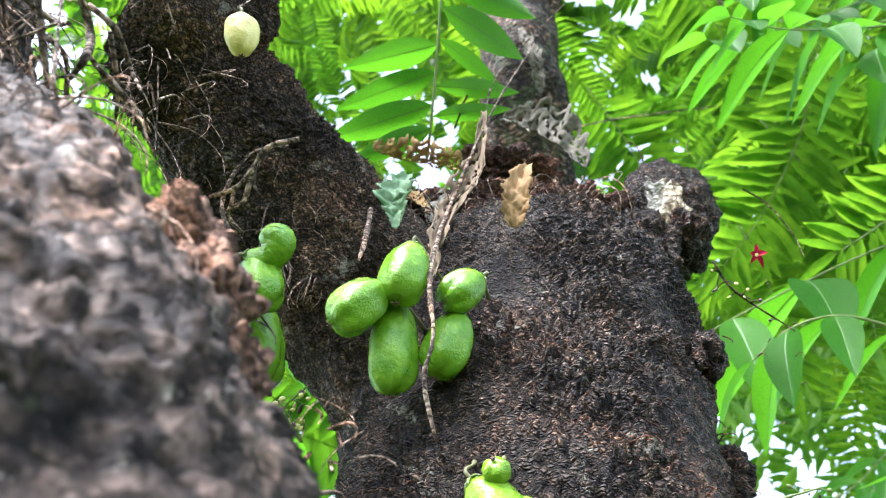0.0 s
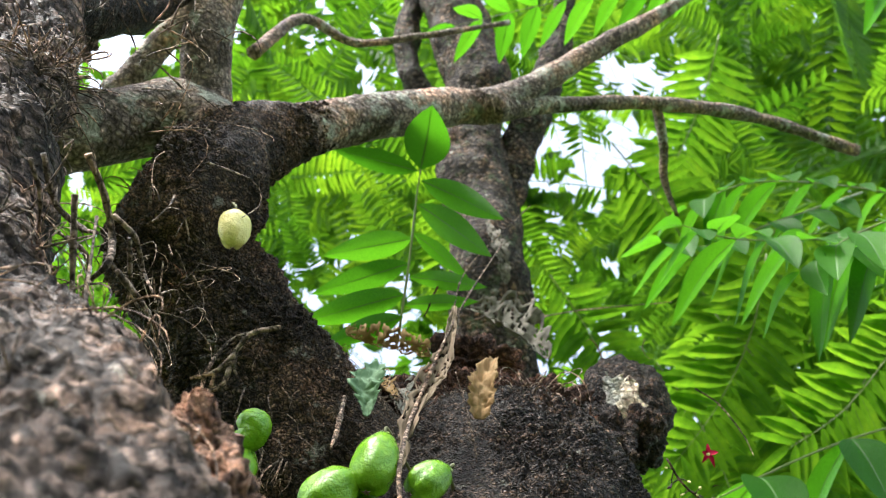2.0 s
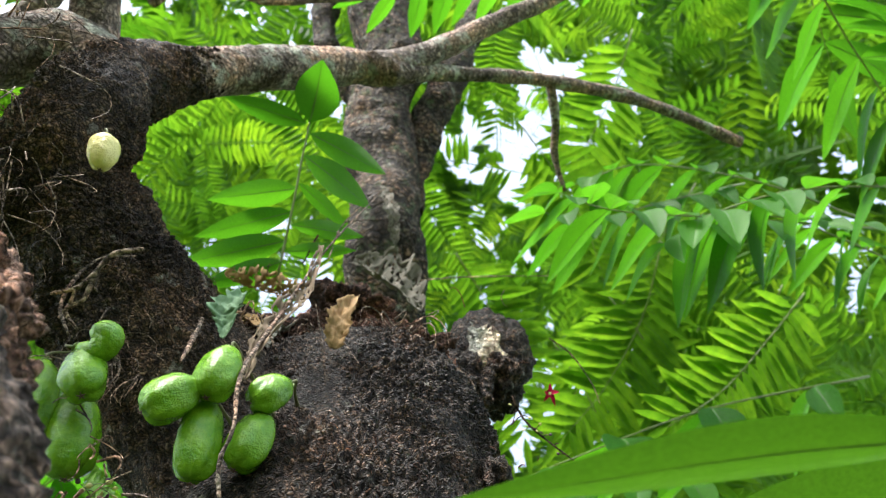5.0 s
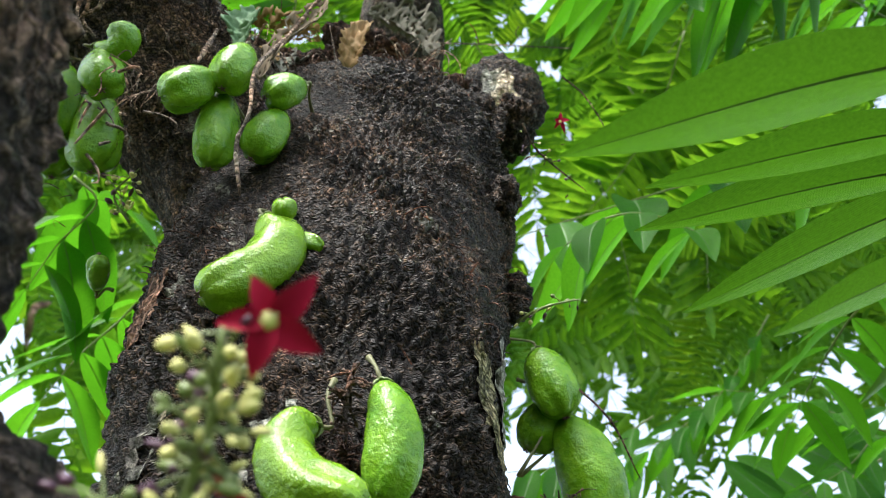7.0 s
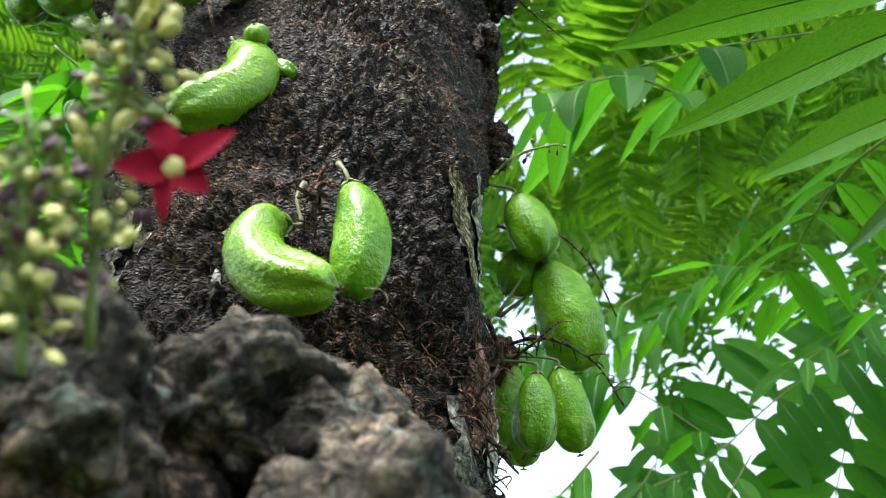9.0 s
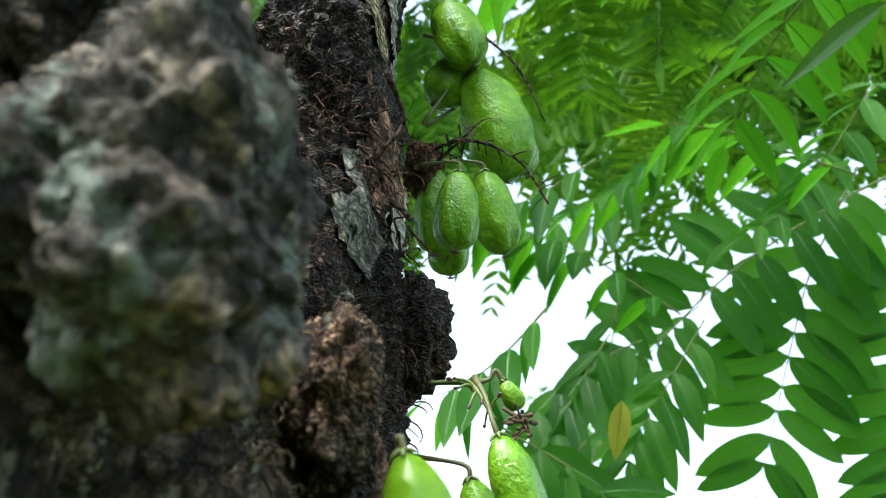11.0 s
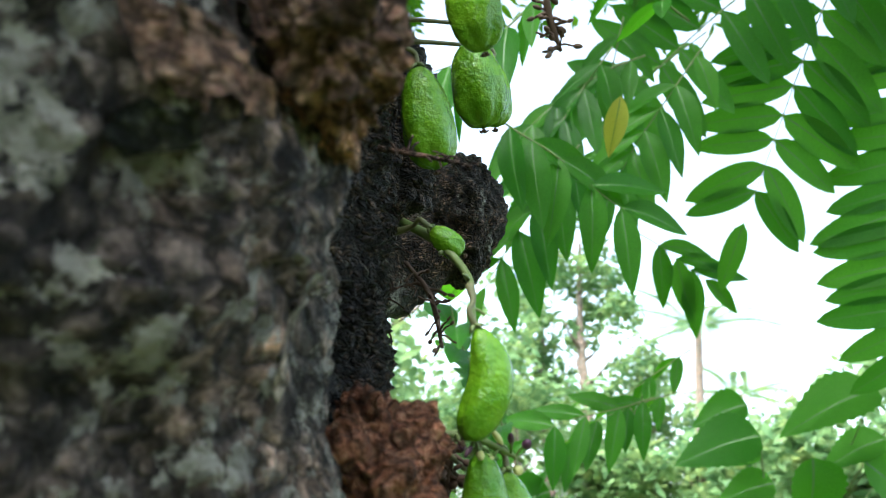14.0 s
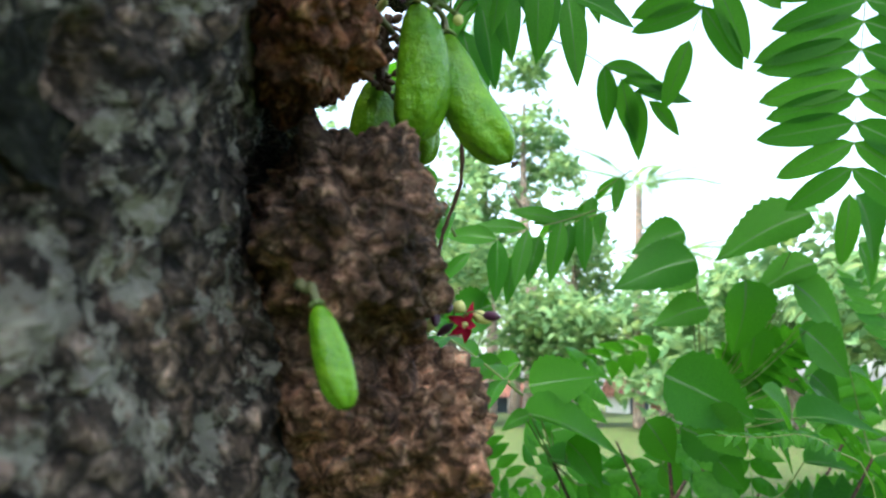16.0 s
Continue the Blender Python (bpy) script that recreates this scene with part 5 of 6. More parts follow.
def pinnate(rows, pairs, ll, seed, label="green feather-shaped compound leaf", down=0.35, face=(0, -0.35, 1), meshes=None, ang=62, start=0.12, group="compound leaves", thick=0.0016, skip=0.04):
    """A compound leaf: a stalk through rows of points, from its base, and pairs of leaflets."""
    meshes = meshes or LEAFLETS
    r = random.Random(seed)
    e = thing("compound_leaf", rows[0], label, "leaf", group)
    k = len(rows)
    bm = bmesh.new()
    tube(bm, [(*p, thick * (1.3 - 0.9 * i / (k - 1))) for i, p in enumerate(rows)], 20, 6)
    part("rachis", bm, STEM, e)
    s = spline(rows, 60)
    t, _, _ = frames_along(s)
    up = Vector(face).normalized()
    for i in range(pairs + 1):
        u = start + (1 - start) * i / pairs
        j = min(60, int(u * 60))
        p, d = Vector(s[j]), Vector(t[j])
        side = d.cross(up).normalized()
        size = ll * (0.72 + 0.35 * math.sin(math.pi * min(1, u * 0.9))) * r.uniform(0.88, 1.1)
        for q in ((-1, 1) if i < pairs else (0,)):
            if r.random() < skip:
                continue
            a = radians(ang + r.uniform(-9, 9)) * (0.8 if u > 0.85 else 1)
            w = d * math.cos(a) + side * q * math.sin(a) + Vector((0, 0, -down * r.uniform(0.5, 1.4)))
            w = w if q else d + Vector((0, 0, -down * 0.5))
            m, _ = frond_matrix(p, p + w, up + Vector((r.uniform(-0.25, 0.25), r.uniform(-0.25, 0.25), 0)))
            ob = new("leaflet", r.choice(meshes))
            ob.parent = e
            ob.matrix_parent_inverse = e.matrix_world.inverted()
            z = size * r.uniform(0.95, 1.05)
            ob.matrix_basis = m @ Matrix.Diagonal((z, z, z, 1))
    return e


def single(name, base, tip, mesh, label, face=(0, -0.5, 1), width=1.0, roll=0.0, group="broad leaves", stalk=None):
    e = thing(name, base, label, "leaf", group)
    m, le = frond_matrix(base, tip, face, roll)
    ob = new("blade", mesh)
    ob.parent = e
    ob.matrix_parent_inverse = e.matrix_world.inverted()
    ob.matrix_basis = m @ Matrix.Diagonal((le * width, le, le, 1))
    if stalk:
        bm = bmesh.new()
        a, b = Vector(base), Vector(stalk)
        tube(bm, [(*a, 0.0012), (*(a.lerp(b, 0.5) + Vector((0, 0, 0.01))), 0.0014), (*b, 0.0018)], 8, 6)
        part("stalk", bm, STEM, e)
    return e


def arc(yaw, pitch, dist):
    """A place at yaw degrees to the left of ahead, pitch degrees up and dist metres from the clearing by the trunk."""
    y, p = radians(yaw), radians(pitch)
    return Vector((-math.sin(y) * math.cos(p), math.cos(y) * math.cos(p), math.sin(p))) * dist + Vector((0, 0, 1.35))


def leaf_cloud(name, P, Y, Z, size, wide, mat, label, cat="foliage", stems=None, plain=False):
    """Many pointed leaves as one mesh: places, directions, normals, lengths and relative widths, one row a leaf."""
    X = np.cross(Y, Z)
    X /= np.linalg.norm(X, axis=1)[:, None] + 1e-9
    Z = np.cross(X, Y)
    us = (0.0, 0.18, 0.42, 0.7, 1.0)
    ws = (0.06, 0.74, 1.0, 0.72, 0.02)
    if plain:
        us, ws = (0.0, 0.42, 1.0), (0.25, 1.0, 0.04)
    proto = [(s * w * 0.5, u, 0.12 * w * abs(s) - 0.16 * u * u) for u, w in zip(us, ws) for s in (-1, 0, 1)]
    faces = []
    for a in range(len(us) - 1):
        for k in range(2):
            q = a * 3 + k
            faces.append((q, q + 1, q + 4, q + 3))
    pr = np.array(proto)
    V = P[:, None] + size[:, None, None] * (X[:, None] * (pr[:, 0, None] * wide[:, None, None]) + Y[:, None] * pr[:, 1, None] + Z[:, None] * pr[:, 2, None])
    n = len(P)
    F = (np.arange(n)[:, None, None] * len(pr) + np.array(faces)[None]).reshape(-1, 4)
    V = V.reshape(-1, 3)
    if stems is not None and len(stems):
        A, B = stems
        d = B - A
        side = np.cross(d, np.array([0.3, 0.5, 0.8]))
        side /= np.linalg.norm(side, axis=1)[:, None] + 1e-9
        up = np.cross(side, d)
        up /= np.linalg.norm(up, axis=1)[:, None] + 1e-9
        w = 0.0022
        ring = [side * w, -side * 0.5 * w + up * 0.87 * w, -side * 0.5 * w - up * 0.87 * w]
        SV = np.stack([A + q for q in ring] + [B + q * 0.7 for q in ring], 1)
        SF = (np.arange(len(A))[:, None, None] * 6 + np.array([(0, 1, 4, 3), (1, 2, 5, 4), (2, 0, 3, 5)])[None]).reshape(-1, 4) + len(V)
        V, F = np.vstack([V, SV.reshape(-1, 3)]), np.vstack([F, SF])
    me = bpy.data.meshes.new(name)
    me.from_pydata(V.tolist(), [], F.tolist())
    me.materials.append(mat)
    me.shade_smooth()
    return tagged(new(name, me), label, cat, kind="stuff")


def canopy(name, yaws, pitches, dists, count, length, leaflet, mat, label, seed, k=15, wide=0.27, gaps=9.0, holes=9.0, flat=0.5, ang=68):
    """A cloud of feathery fronds that hang overhead with their faces down, with open places between them; one mesh."""
    g = np.random.default_rng(seed)
    eye = Vector((0, 0, 1.35))
    P, Y, Z, S, A, B = [], [], [], [], [], []
    us = (np.arange(k) + 1) / k
    for _ in range(count):
        pitch = math.degrees(math.asin(g.uniform(math.sin(radians(pitches[0])), math.sin(radians(pitches[1])))))
        c = arc(g.uniform(*yaws), pitch, g.uniform(*dists))
        if noise.noise((c - eye).normalized() * 7) > gaps:
            continue
        face = ((eye - c).normalized() + Vector(g.normal(0, flat, 3).tolist())).normalized()
        d = Vector(g.normal(0, 1, 3).tolist())
        d.z -= 0.5
        d = (d - face * d.dot(face)).normalized()
        le = length * g.uniform(0.7, 1.2)
        x = np.array(d.cross(face).normalized())
        dn, fn = np.array(d), np.array(face)
        line = np.array(c) + dn * (us * le)[:, None] + np.array([0, 0, -0.18 * le]) * (us * us)[:, None]
        A.append(line[:-1:2])
        B.append(np.append(line[2::2], line[-1:], 0)[: len(line[:-1:2])])
        w = leaflet * (1 - 0.75 * np.abs(us - 0.42)) 
        for s in (-1, 1):
            a = np.radians(ang + g.uniform(-6, 6, k)) * (1 - 0.35 * us ** 3)
            y = dn * np.cos(a)[:, None] + x * (s * np.sin(a))[:, None]
            z = fn + g.normal(0, 0.16, (k, 3))
            P.append(line)
            Y.append(y / np.linalg.norm(y, axis=1)[:, None])
            Z.append(z)
            S.append(w * g.uniform(0.88, 1.1, k))
    P, Y, Z, S = (np.concatenate(q) for q in (P, Y, Z, S))
    if holes < 5:
        mid = P + Y * S[:, None] * 0.5 - np.array(eye)
        mid /= np.linalg.norm(mid, axis=1)[:, None]
        keep = np.array([noise.noise(Vector(q) * 5.5) + 0.85 * noise.noise(Vector(q) * 55) < holes for q in mid.tolist()])
        P, Y, Z, S = P[keep], Y[keep], Z[keep], S[keep]
    return leaf_cloud(name, P, Y, -Z, S, np.full(len(P), wide) * g.uniform(0.85, 1.15, len(P)), mat, label, stems=(np.concatenate(A), np.concatenate(B)), plain=dists[1] > 6)


# the seedling in the crotch of the stump
seed_leaf = thing("seedling", (-0.191, 0.534, 2.248), "young leafy seedling growing out of the stump", "plant")
bm = bmesh.new()
tube(bm, [(-0.192, 0.544, 2.240) + (0.0016,), (-0.178, 0.493, 2.307) + (0.0014,), (-0.169, 0.455, 2.364) + (0.0012,), (-0.162, 0.428, 2.399) + (0.0008,)], 14, 7)
part("stem", bm, STEM, seed_leaf)
for base, tip, wide in (((-0.162, 0.428, 2.399), (-0.139, 0.355, 2.420), 2.0), ((-0.165, 0.429, 2.397), (-0.260, 0.390, 2.394), 0.9), ((-0.162, 0.438, 2.390), (-0.063, 0.467, 2.338), 0.8), ((-0.167, 0.454, 2.364), (-0.079, 0.488, 2.295), 0.95),
    ((-0.172, 0.475, 2.335), (-0.111, 0.515, 2.296), 0.8), ((-0.174, 0.480, 2.331), (-0.277, 0.491, 2.325), 0.9), ((-0.178, 0.496, 2.305), (-0.293, 0.525, 2.297), 0.9), ((-0.180, 0.508, 2.295), (-0.086, 0.500, 2.259), 0.7),
    ((-0.184, 0.517, 2.275), (-0.306, 0.543, 2.269), 0.9), ((-0.186, 0.526, 2.267), (-0.099, 0.517, 2.257), 0.7), ((-0.187, 0.530, 2.252), (-0.280, 0.559, 2.246), 0.8)):
    m, le = frond_matrix(base, tip, (0.1, 0.5, 0.85))
    ob = new("leaflet", LEAFLETS[int(le * 1000) % 4])
    ob.parent = seed_leaf
    ob.matrix_parent_inverse = seed_leaf.matrix_world.inverted()
    ob.matrix_basis = m @ Matrix.Diagonal((le * wide, le, le, 1))

# drooping compound leaves beside the stump
pinnate([(0.771, 0.747, 2.625), (0.422, 0.623, 2.477), (0.231, 0.561, 2.403), (0.147, 0.522, 2.386)], 9, 0.125, 1, down=0.95)
pinnate([(0.708, 0.611, 2.543), (0.498, 0.563, 2.459), (0.366, 0.560, 2.401), (0.287, 0.583, 2.360)], 8, 0.14, 2, down=0.9)
pinnate([(0.809, 0.812, 2.572), (0.654, 0.736, 2.573), (0.517, 0.676, 2.560), (0.364, 0.662, 2.550)], 9, 0.12, 3, down=1.0)
pinnate([(0.539, 0.354, 2.687), (0.581, 0.416, 2.637), (0.630, 0.479, 2.586), (0.664, 0.541, 2.535)], 5, 0.15, 4, down=0.5)
pinnate([(0.541, 0.279, 2.988), (0.571, 0.360, 2.879), (0.589, 0.428, 2.779), (0.620, 0.510, 2.728)], 6, 0.16, 5, down=0.4)
pinnate([(0.433, 0.534, 3.298), (0.236, 0.528, 3.237), (0.048, 0.525, 3.175), (-0.133, 0.548, 3.157)], 9, 0.1, 6, down=0.2)
pinnate([(0.818, 0.877, 2.858), (0.570, 0.760, 2.806), (0.345, 0.682, 2.731), (0.222, 0.682, 2.669)], 9, 0.12, 7, down=0.7)
pinnate([(0.581, 0.805, 2.871), (0.378, 0.734, 2.695), (0.233, 0.689, 2.573), (0.155, 0.647, 2.531)], 7, 0.13, 8, down=0.8)
# feathery leaves beyond
for i, rows in enumerate(([(0.674, 1.128, 3.404), (0.552, 1.293, 3.298), (0.433, 1.424, 3.154), (0.318, 1.560, 3.007)], [(0.766, 1.302, 3.298), (0.688, 1.445, 3.207), (0.581, 1.550, 3.080), (0.492, 1.672, 2.942)],
    [(0.233, 1.047, 3.562), (0.332, 1.165, 3.490), (0.416, 1.296, 3.411), (0.469, 1.450, 3.316)], [(0.056, 1.330, 3.380), (0.140, 1.448, 3.308), (0.198, 1.520, 3.147), (0.233, 1.692, 3.041)],
    [(0.551, 0.871, 3.798), (0.498, 1.013, 3.708), (0.414, 1.155, 3.617), (0.299, 1.295, 3.526)], [(0.865, 1.294, 3.188), (0.804, 1.430, 3.101), (0.716, 1.554, 3.021), (0.610, 1.609, 2.866)],
    [(0.309, 1.492, 3.198), (0.400, 1.599, 3.096), (0.442, 1.655, 2.905), (0.473, 1.800, 2.768)], [(0.552, 1.182, 3.215), (0.499, 1.312, 3.092), (0.406, 1.432, 2.979), (0.298, 1.523, 2.893)],
    [(0.812, 1.148, 2.970), (0.726, 1.221, 2.901), (0.616, 1.304, 2.823), (0.492, 1.360, 2.771)], [(0.431, 1.323, 3.188), (0.542, 1.422, 3.058), (0.611, 1.531, 2.917), (0.597, 1.573, 2.699)])):
    pinnate(rows, 19, 0.135, 40 + i, "light green feather-shaped leaf with narrow leaflets", down=0.1, ang=74, face=(0.1, 0.4, 0.9), meshes=FERN)
# leaf close to the path, its blades reaching in
big = thing("compound_leaf", (0.265, 0.292, 1.718), "large drooping leaf with long broad pointed leaflets", "leaf")
bm = bmesh.new()
tube(bm, [(0.153, 0.109, 1.616) + (0.002,), (0.217, 0.203, 1.665) + (0.002,), (0.309, 0.344, 1.751) + (0.002,), (0.410, 0.515, 1.850) + (0.0018,), (0.523, 0.707, 1.945) + (0.0016,)], 16, 7)
part("rachis", bm, STEM, big)
for base, tip, wide, mesh in (((0.124, 0.087, 1.568), (-0.016, 0.095, 1.562), 0.022, 0), ((0.175, 0.155, 1.614), (0.023, 0.176, 1.588), 0.034, 1), ((0.218, 0.216, 1.652), (0.076, 0.249, 1.649), 0.03, 0), ((0.276, 0.294, 1.716), (0.092, 0.335, 1.712), 0.034, 1), ((0.313, 0.351, 1.758), (0.130, 0.404, 1.705), 0.045, 0), ((0.410, 0.513, 1.852), (0.245, 0.545, 1.801), 0.046, 1), ((0.523, 0.707, 1.945), (0.402, 0.744, 1.866), 0.04, 0)):
    m, le = frond_matrix(base, tip, (0.05, 0.1, 1))
    ob = new("leaflet", BIG[mesh])
    ob.parent = big
    ob.matrix_parent_inverse = big.matrix_world.inverted()
    ob.matrix_basis = m @ Matrix.Diagonal((wide / 0.26, le, le * 0.6, 1))
pinnate([(0.693, 0.928, 2.473), (0.404, 0.893, 2.371), (0.185, 0.852, 2.244), (0.062, 0.803, 2.143)], 4, 0.19, 9, down=0.9, label="green compound leaf with drooping oval leaflets")
pinnate([(0.533, 0.699, 2.031), (0.491, 0.811, 2.050), (0.476, 0.939, 2.047), (0.476, 1.067, 2.045)], 6, 0.13, 10, down=0.4)
pinnate([(0.308, 0.748, 2.093), (0.228, 0.720, 2.109), (0.169, 0.720, 2.099), (0.125, 0.738, 2.073)], 3, 0.13, 11, down=1.0)
# leaves to the trunk's far side, against the sky
pinnate([(1.239, 1.795, 2.552), (1.064, 1.831, 2.480), (0.805, 1.898, 2.337), (0.651, 1.952, 2.215), (0.511, 2.009, 2.083)], 9, 0.2, 12, down=0.05, face=(-0.25, -0.9, -0.15), meshes=OBLONG, ang=80, start=0.3, thick=0.003)
pinnate([(1.134, 1.840, 2.585), (1.082, 1.876, 2.498), (0.993, 1.941, 2.341), (0.934, 2.006, 2.182), (0.881, 2.069, 2.025), (0.823, 2.137, 1.857)], 12, 0.2, 13, down=0.05, face=(-0.25, -0.9, -0.15), meshes=OBLONG, ang=66, start=0.15, thick=0.0025)
pinnate([(1.227, 1.937, 2.457), (1.218, 1.993, 2.202), (1.208, 2.048, 1.946), (1.197, 2.099, 1.717), (1.187, 2.147, 1.500)], 15, 0.215, 16, down=0.1, face=(-0.25, -0.9, -0.15), meshes=OBLONG, ang=80, start=0.1, thick=0.0022)
pinnate([(0.147, 1.377, 1.762), (0.199, 1.388, 1.730), (0.258, 1.398, 1.696), (0.337, 1.417, 1.637), (0.392, 1.426, 1.608)], 5, 0.125, 15, down=0.75, face=(-0.2, -0.9, 0.3), ang=60, start=0.2)
pinnate([(0.534, 2.290, 1.911), (0.635, 2.301, 1.871), (0.721, 2.318, 1.817), (0.786, 2.332, 1.774)], 3, 0.16, 14, down=0.3, face=(-0.2, -0.9, 0.2), ang=50, start=0.45)
pinnate([(0.555, 2.023, 1.431), (0.484, 2.035, 1.409), (0.378, 2.052, 1.384), (0.295, 2.069, 1.346)], 4, 0.13, 20, down=0.7, face=(-0.2, -0.9, 0.3), ang=60)
pinnate([(0.516, 1.790, 2.093), (0.433, 1.807, 2.061), (0.328, 1.837, 1.995), (0.246, 1.871, 1.918)], 5, 0.15, 32, down=0.9, face=(-0.2, -0.8, 0.4), ang=62)
pinnate([(0.333, 1.590, 1.802), (0.285, 1.617, 1.737), (0.226, 1.652, 1.654), (0.177, 1.687, 1.571)], 5, 0.14, 34, down=0.9, face=(-0.2, -0.8, 0.4), ang=60)
pinnate([(0.445, 1.773, 2.101), (0.378, 1.803, 2.004), (0.311, 1.835, 1.897), (0.267, 1.863, 1.800)], 5, 0.15, 70, down=0.7, face=(-0.2, -0.8, 0.4), ang=60)
pinnate([(0.645, 1.794, 2.595), (0.530, 1.835, 2.509), (0.388, 1.867, 2.449), (0.258, 1.889, 2.412)], 6, 0.15, 71, down=0.5, face=(-0.2, -0.8, 0.4), ang=64)
pinnate([(0.763, 2.101, 2.341), (0.655, 2.129, 2.263), (0.532, 2.158, 2.185), (0.450, 2.191, 2.080)], 5, 0.14, 72, down=0.8, face=(-0.2, -0.8, 0.4), ang=62)
pinnate([(0.612, 1.663, 2.074), (0.528, 1.700, 1.953), (0.466, 1.728, 1.861), (0.424, 1.752, 1.780)], 6, 0.15, 73, down=0.6, face=(-0.2, -0.8, 0.4), ang=62)
pinnate([(0.513, 1.932, 2.269), (0.488, 1.964, 2.149), (0.470, 1.996, 2.029), (0.458, 2.024, 1.920)], 5, 0.15, 74, down=0.4, face=(-0.2, -0.8, 0.4), ang=66)
pinnate([(0.366, 1.368, 2.253), (0.267, 1.398, 2.200), (0.188, 1.414, 2.174), (0.099, 1.422, 2.166)], 5, 0.13, 18, down=1.1)
pinnate([(0.537, 1.571, 2.039), (0.399, 1.537, 2.127), (0.293, 1.519, 2.176), (0.219, 1.518, 2.186)], 5, 0.13, 19, down=0.9)
pinnate([(0.639, 2.125, 1.459), (0.528, 2.142, 1.424), (0.429, 2.162, 1.378), (0.355, 2.189, 1.294)], 4, 0.12, 21, down=0.6)
pinnate([(0.725, 2.291, 1.587), (0.643, 2.308, 1.533), (0.562, 2.324, 1.480), (0.480, 2.335, 1.468)], 3, 0.12, 22, down=0.5)
pinnate([(1.239, 1.795, 2.552), (1.12, 1.6, 2.55), (0.987, 1.442, 2.498), (0.888, 1.504, 2.378), (0.799, 1.556, 2.278), (0.688, 1.589, 2.218)], 8, 0.12, 27, down=0.2, start=0.4, face=(-0.2, -0.8, 0.6))
pinnate([(0.681, 1.478, 2.584), (0.600, 1.545, 2.471), (0.496, 1.602, 2.379), (0.367, 1.642, 2.318)], 8, 0.11, 28, down=0.3)
pinnate([(-0.505, 0.776, 2.228), (-0.475, 0.802, 2.203), (-0.526, 0.841, 2.167), (-0.570, 0.885, 2.125)], 5, 0.15, 29, down=0.3)
pinnate([(-0.438, 0.960, 2.191), (-0.486, 0.996, 2.157), (-0.542, 1.032, 2.124), (-0.598, 1.080, 2.079)], 5, 0.15, 30, down=0.3)
pinnate([(0.764, 1.253, 2.130), (0.651, 1.231, 2.160), (0.539, 1.208, 2.189), (0.446, 1.203, 2.196)], 6, 0.13, 38, down=0.5)
pinnate([(0.227, 1.210, 1.867), (0.169, 1.229, 1.809), (0.110, 1.244, 1.766), (0.051, 1.253, 1.744)], 4, 0.12, 66, down=1.1)
pinnate([(0.298, 1.530, 1.054), (0.217, 1.520, 1.118), (0.136, 1.515, 1.166), (0.040, 1.516, 1.191)], 5, 0.13, 63, down=0.2)
pinnate([(0.196, 1.477, 1.280), (0.154, 1.449, 1.355), (0.113, 1.422, 1.431), (0.096, 1.393, 1.506)], 6, 0.14, 64, down=0.3)
strand([(2.972, 2.161, 3.899, 0.0160), (1.871, 2.107, 2.782, 0.0110), (1.482, 2.020, 2.553, 0.0080), (1.239, 1.795, 2.552, 0.0060), (1.130, 1.819, 2.584, 0.0030)], TWIG, "branch", "slender brown branch that carries compound leaves", "branch")
strand([(1.482, 2.020, 2.553, 0.0070), (1.412, 2.017, 2.375, 0.0060), (1.262, 1.962, 2.417, 0.0040), (1.227, 1.937, 2.457, 0.0030)], TWIG, "branch", "slender brown branch that carries compound leaves", "branch")
single("leaf", (0.360, 1.396, 1.797), (0.347, 1.436, 1.712), leaf_mesh("blade", 1, 0.4, 0.3, 0.1, LEAF_YELLOW), "single yellowing leaf on a green stalk", (0, -1, 0.2))
SHRUBS = [thing("shrub", at, "leafy garden shrub with broad toothed heart-shaped leaves", "shrub") for at in ((0.186, 1.850, 0.858), (0.866, 2.300, 0.786), (1.307, 3.218, 1.004))]
for e in SHRUBS:
    e.location.z = 0.0
bpy.context.view_layer.update()
TOPS = {}
for e in SHRUBS:
    TOPS[e.name] = []
    for k in range(5):
        root, top = e.location, e.location + Vector((0.28 * (k - 2), 0.25 + 0.1 * (k % 2), 0.75 + 0.12 * (k % 3)))
        bm = bmesh.new()
        tube(bm, [(*root, 0.012), (*(root.lerp(top, 0.5) + Vector((0.0, 0.06, 0.04))), 0.008), (*top, 0.004)], 12, 7, 0.001, 40, k)
        part("stem", bm, TWIG, e)
        TOPS[e.name].append(top)
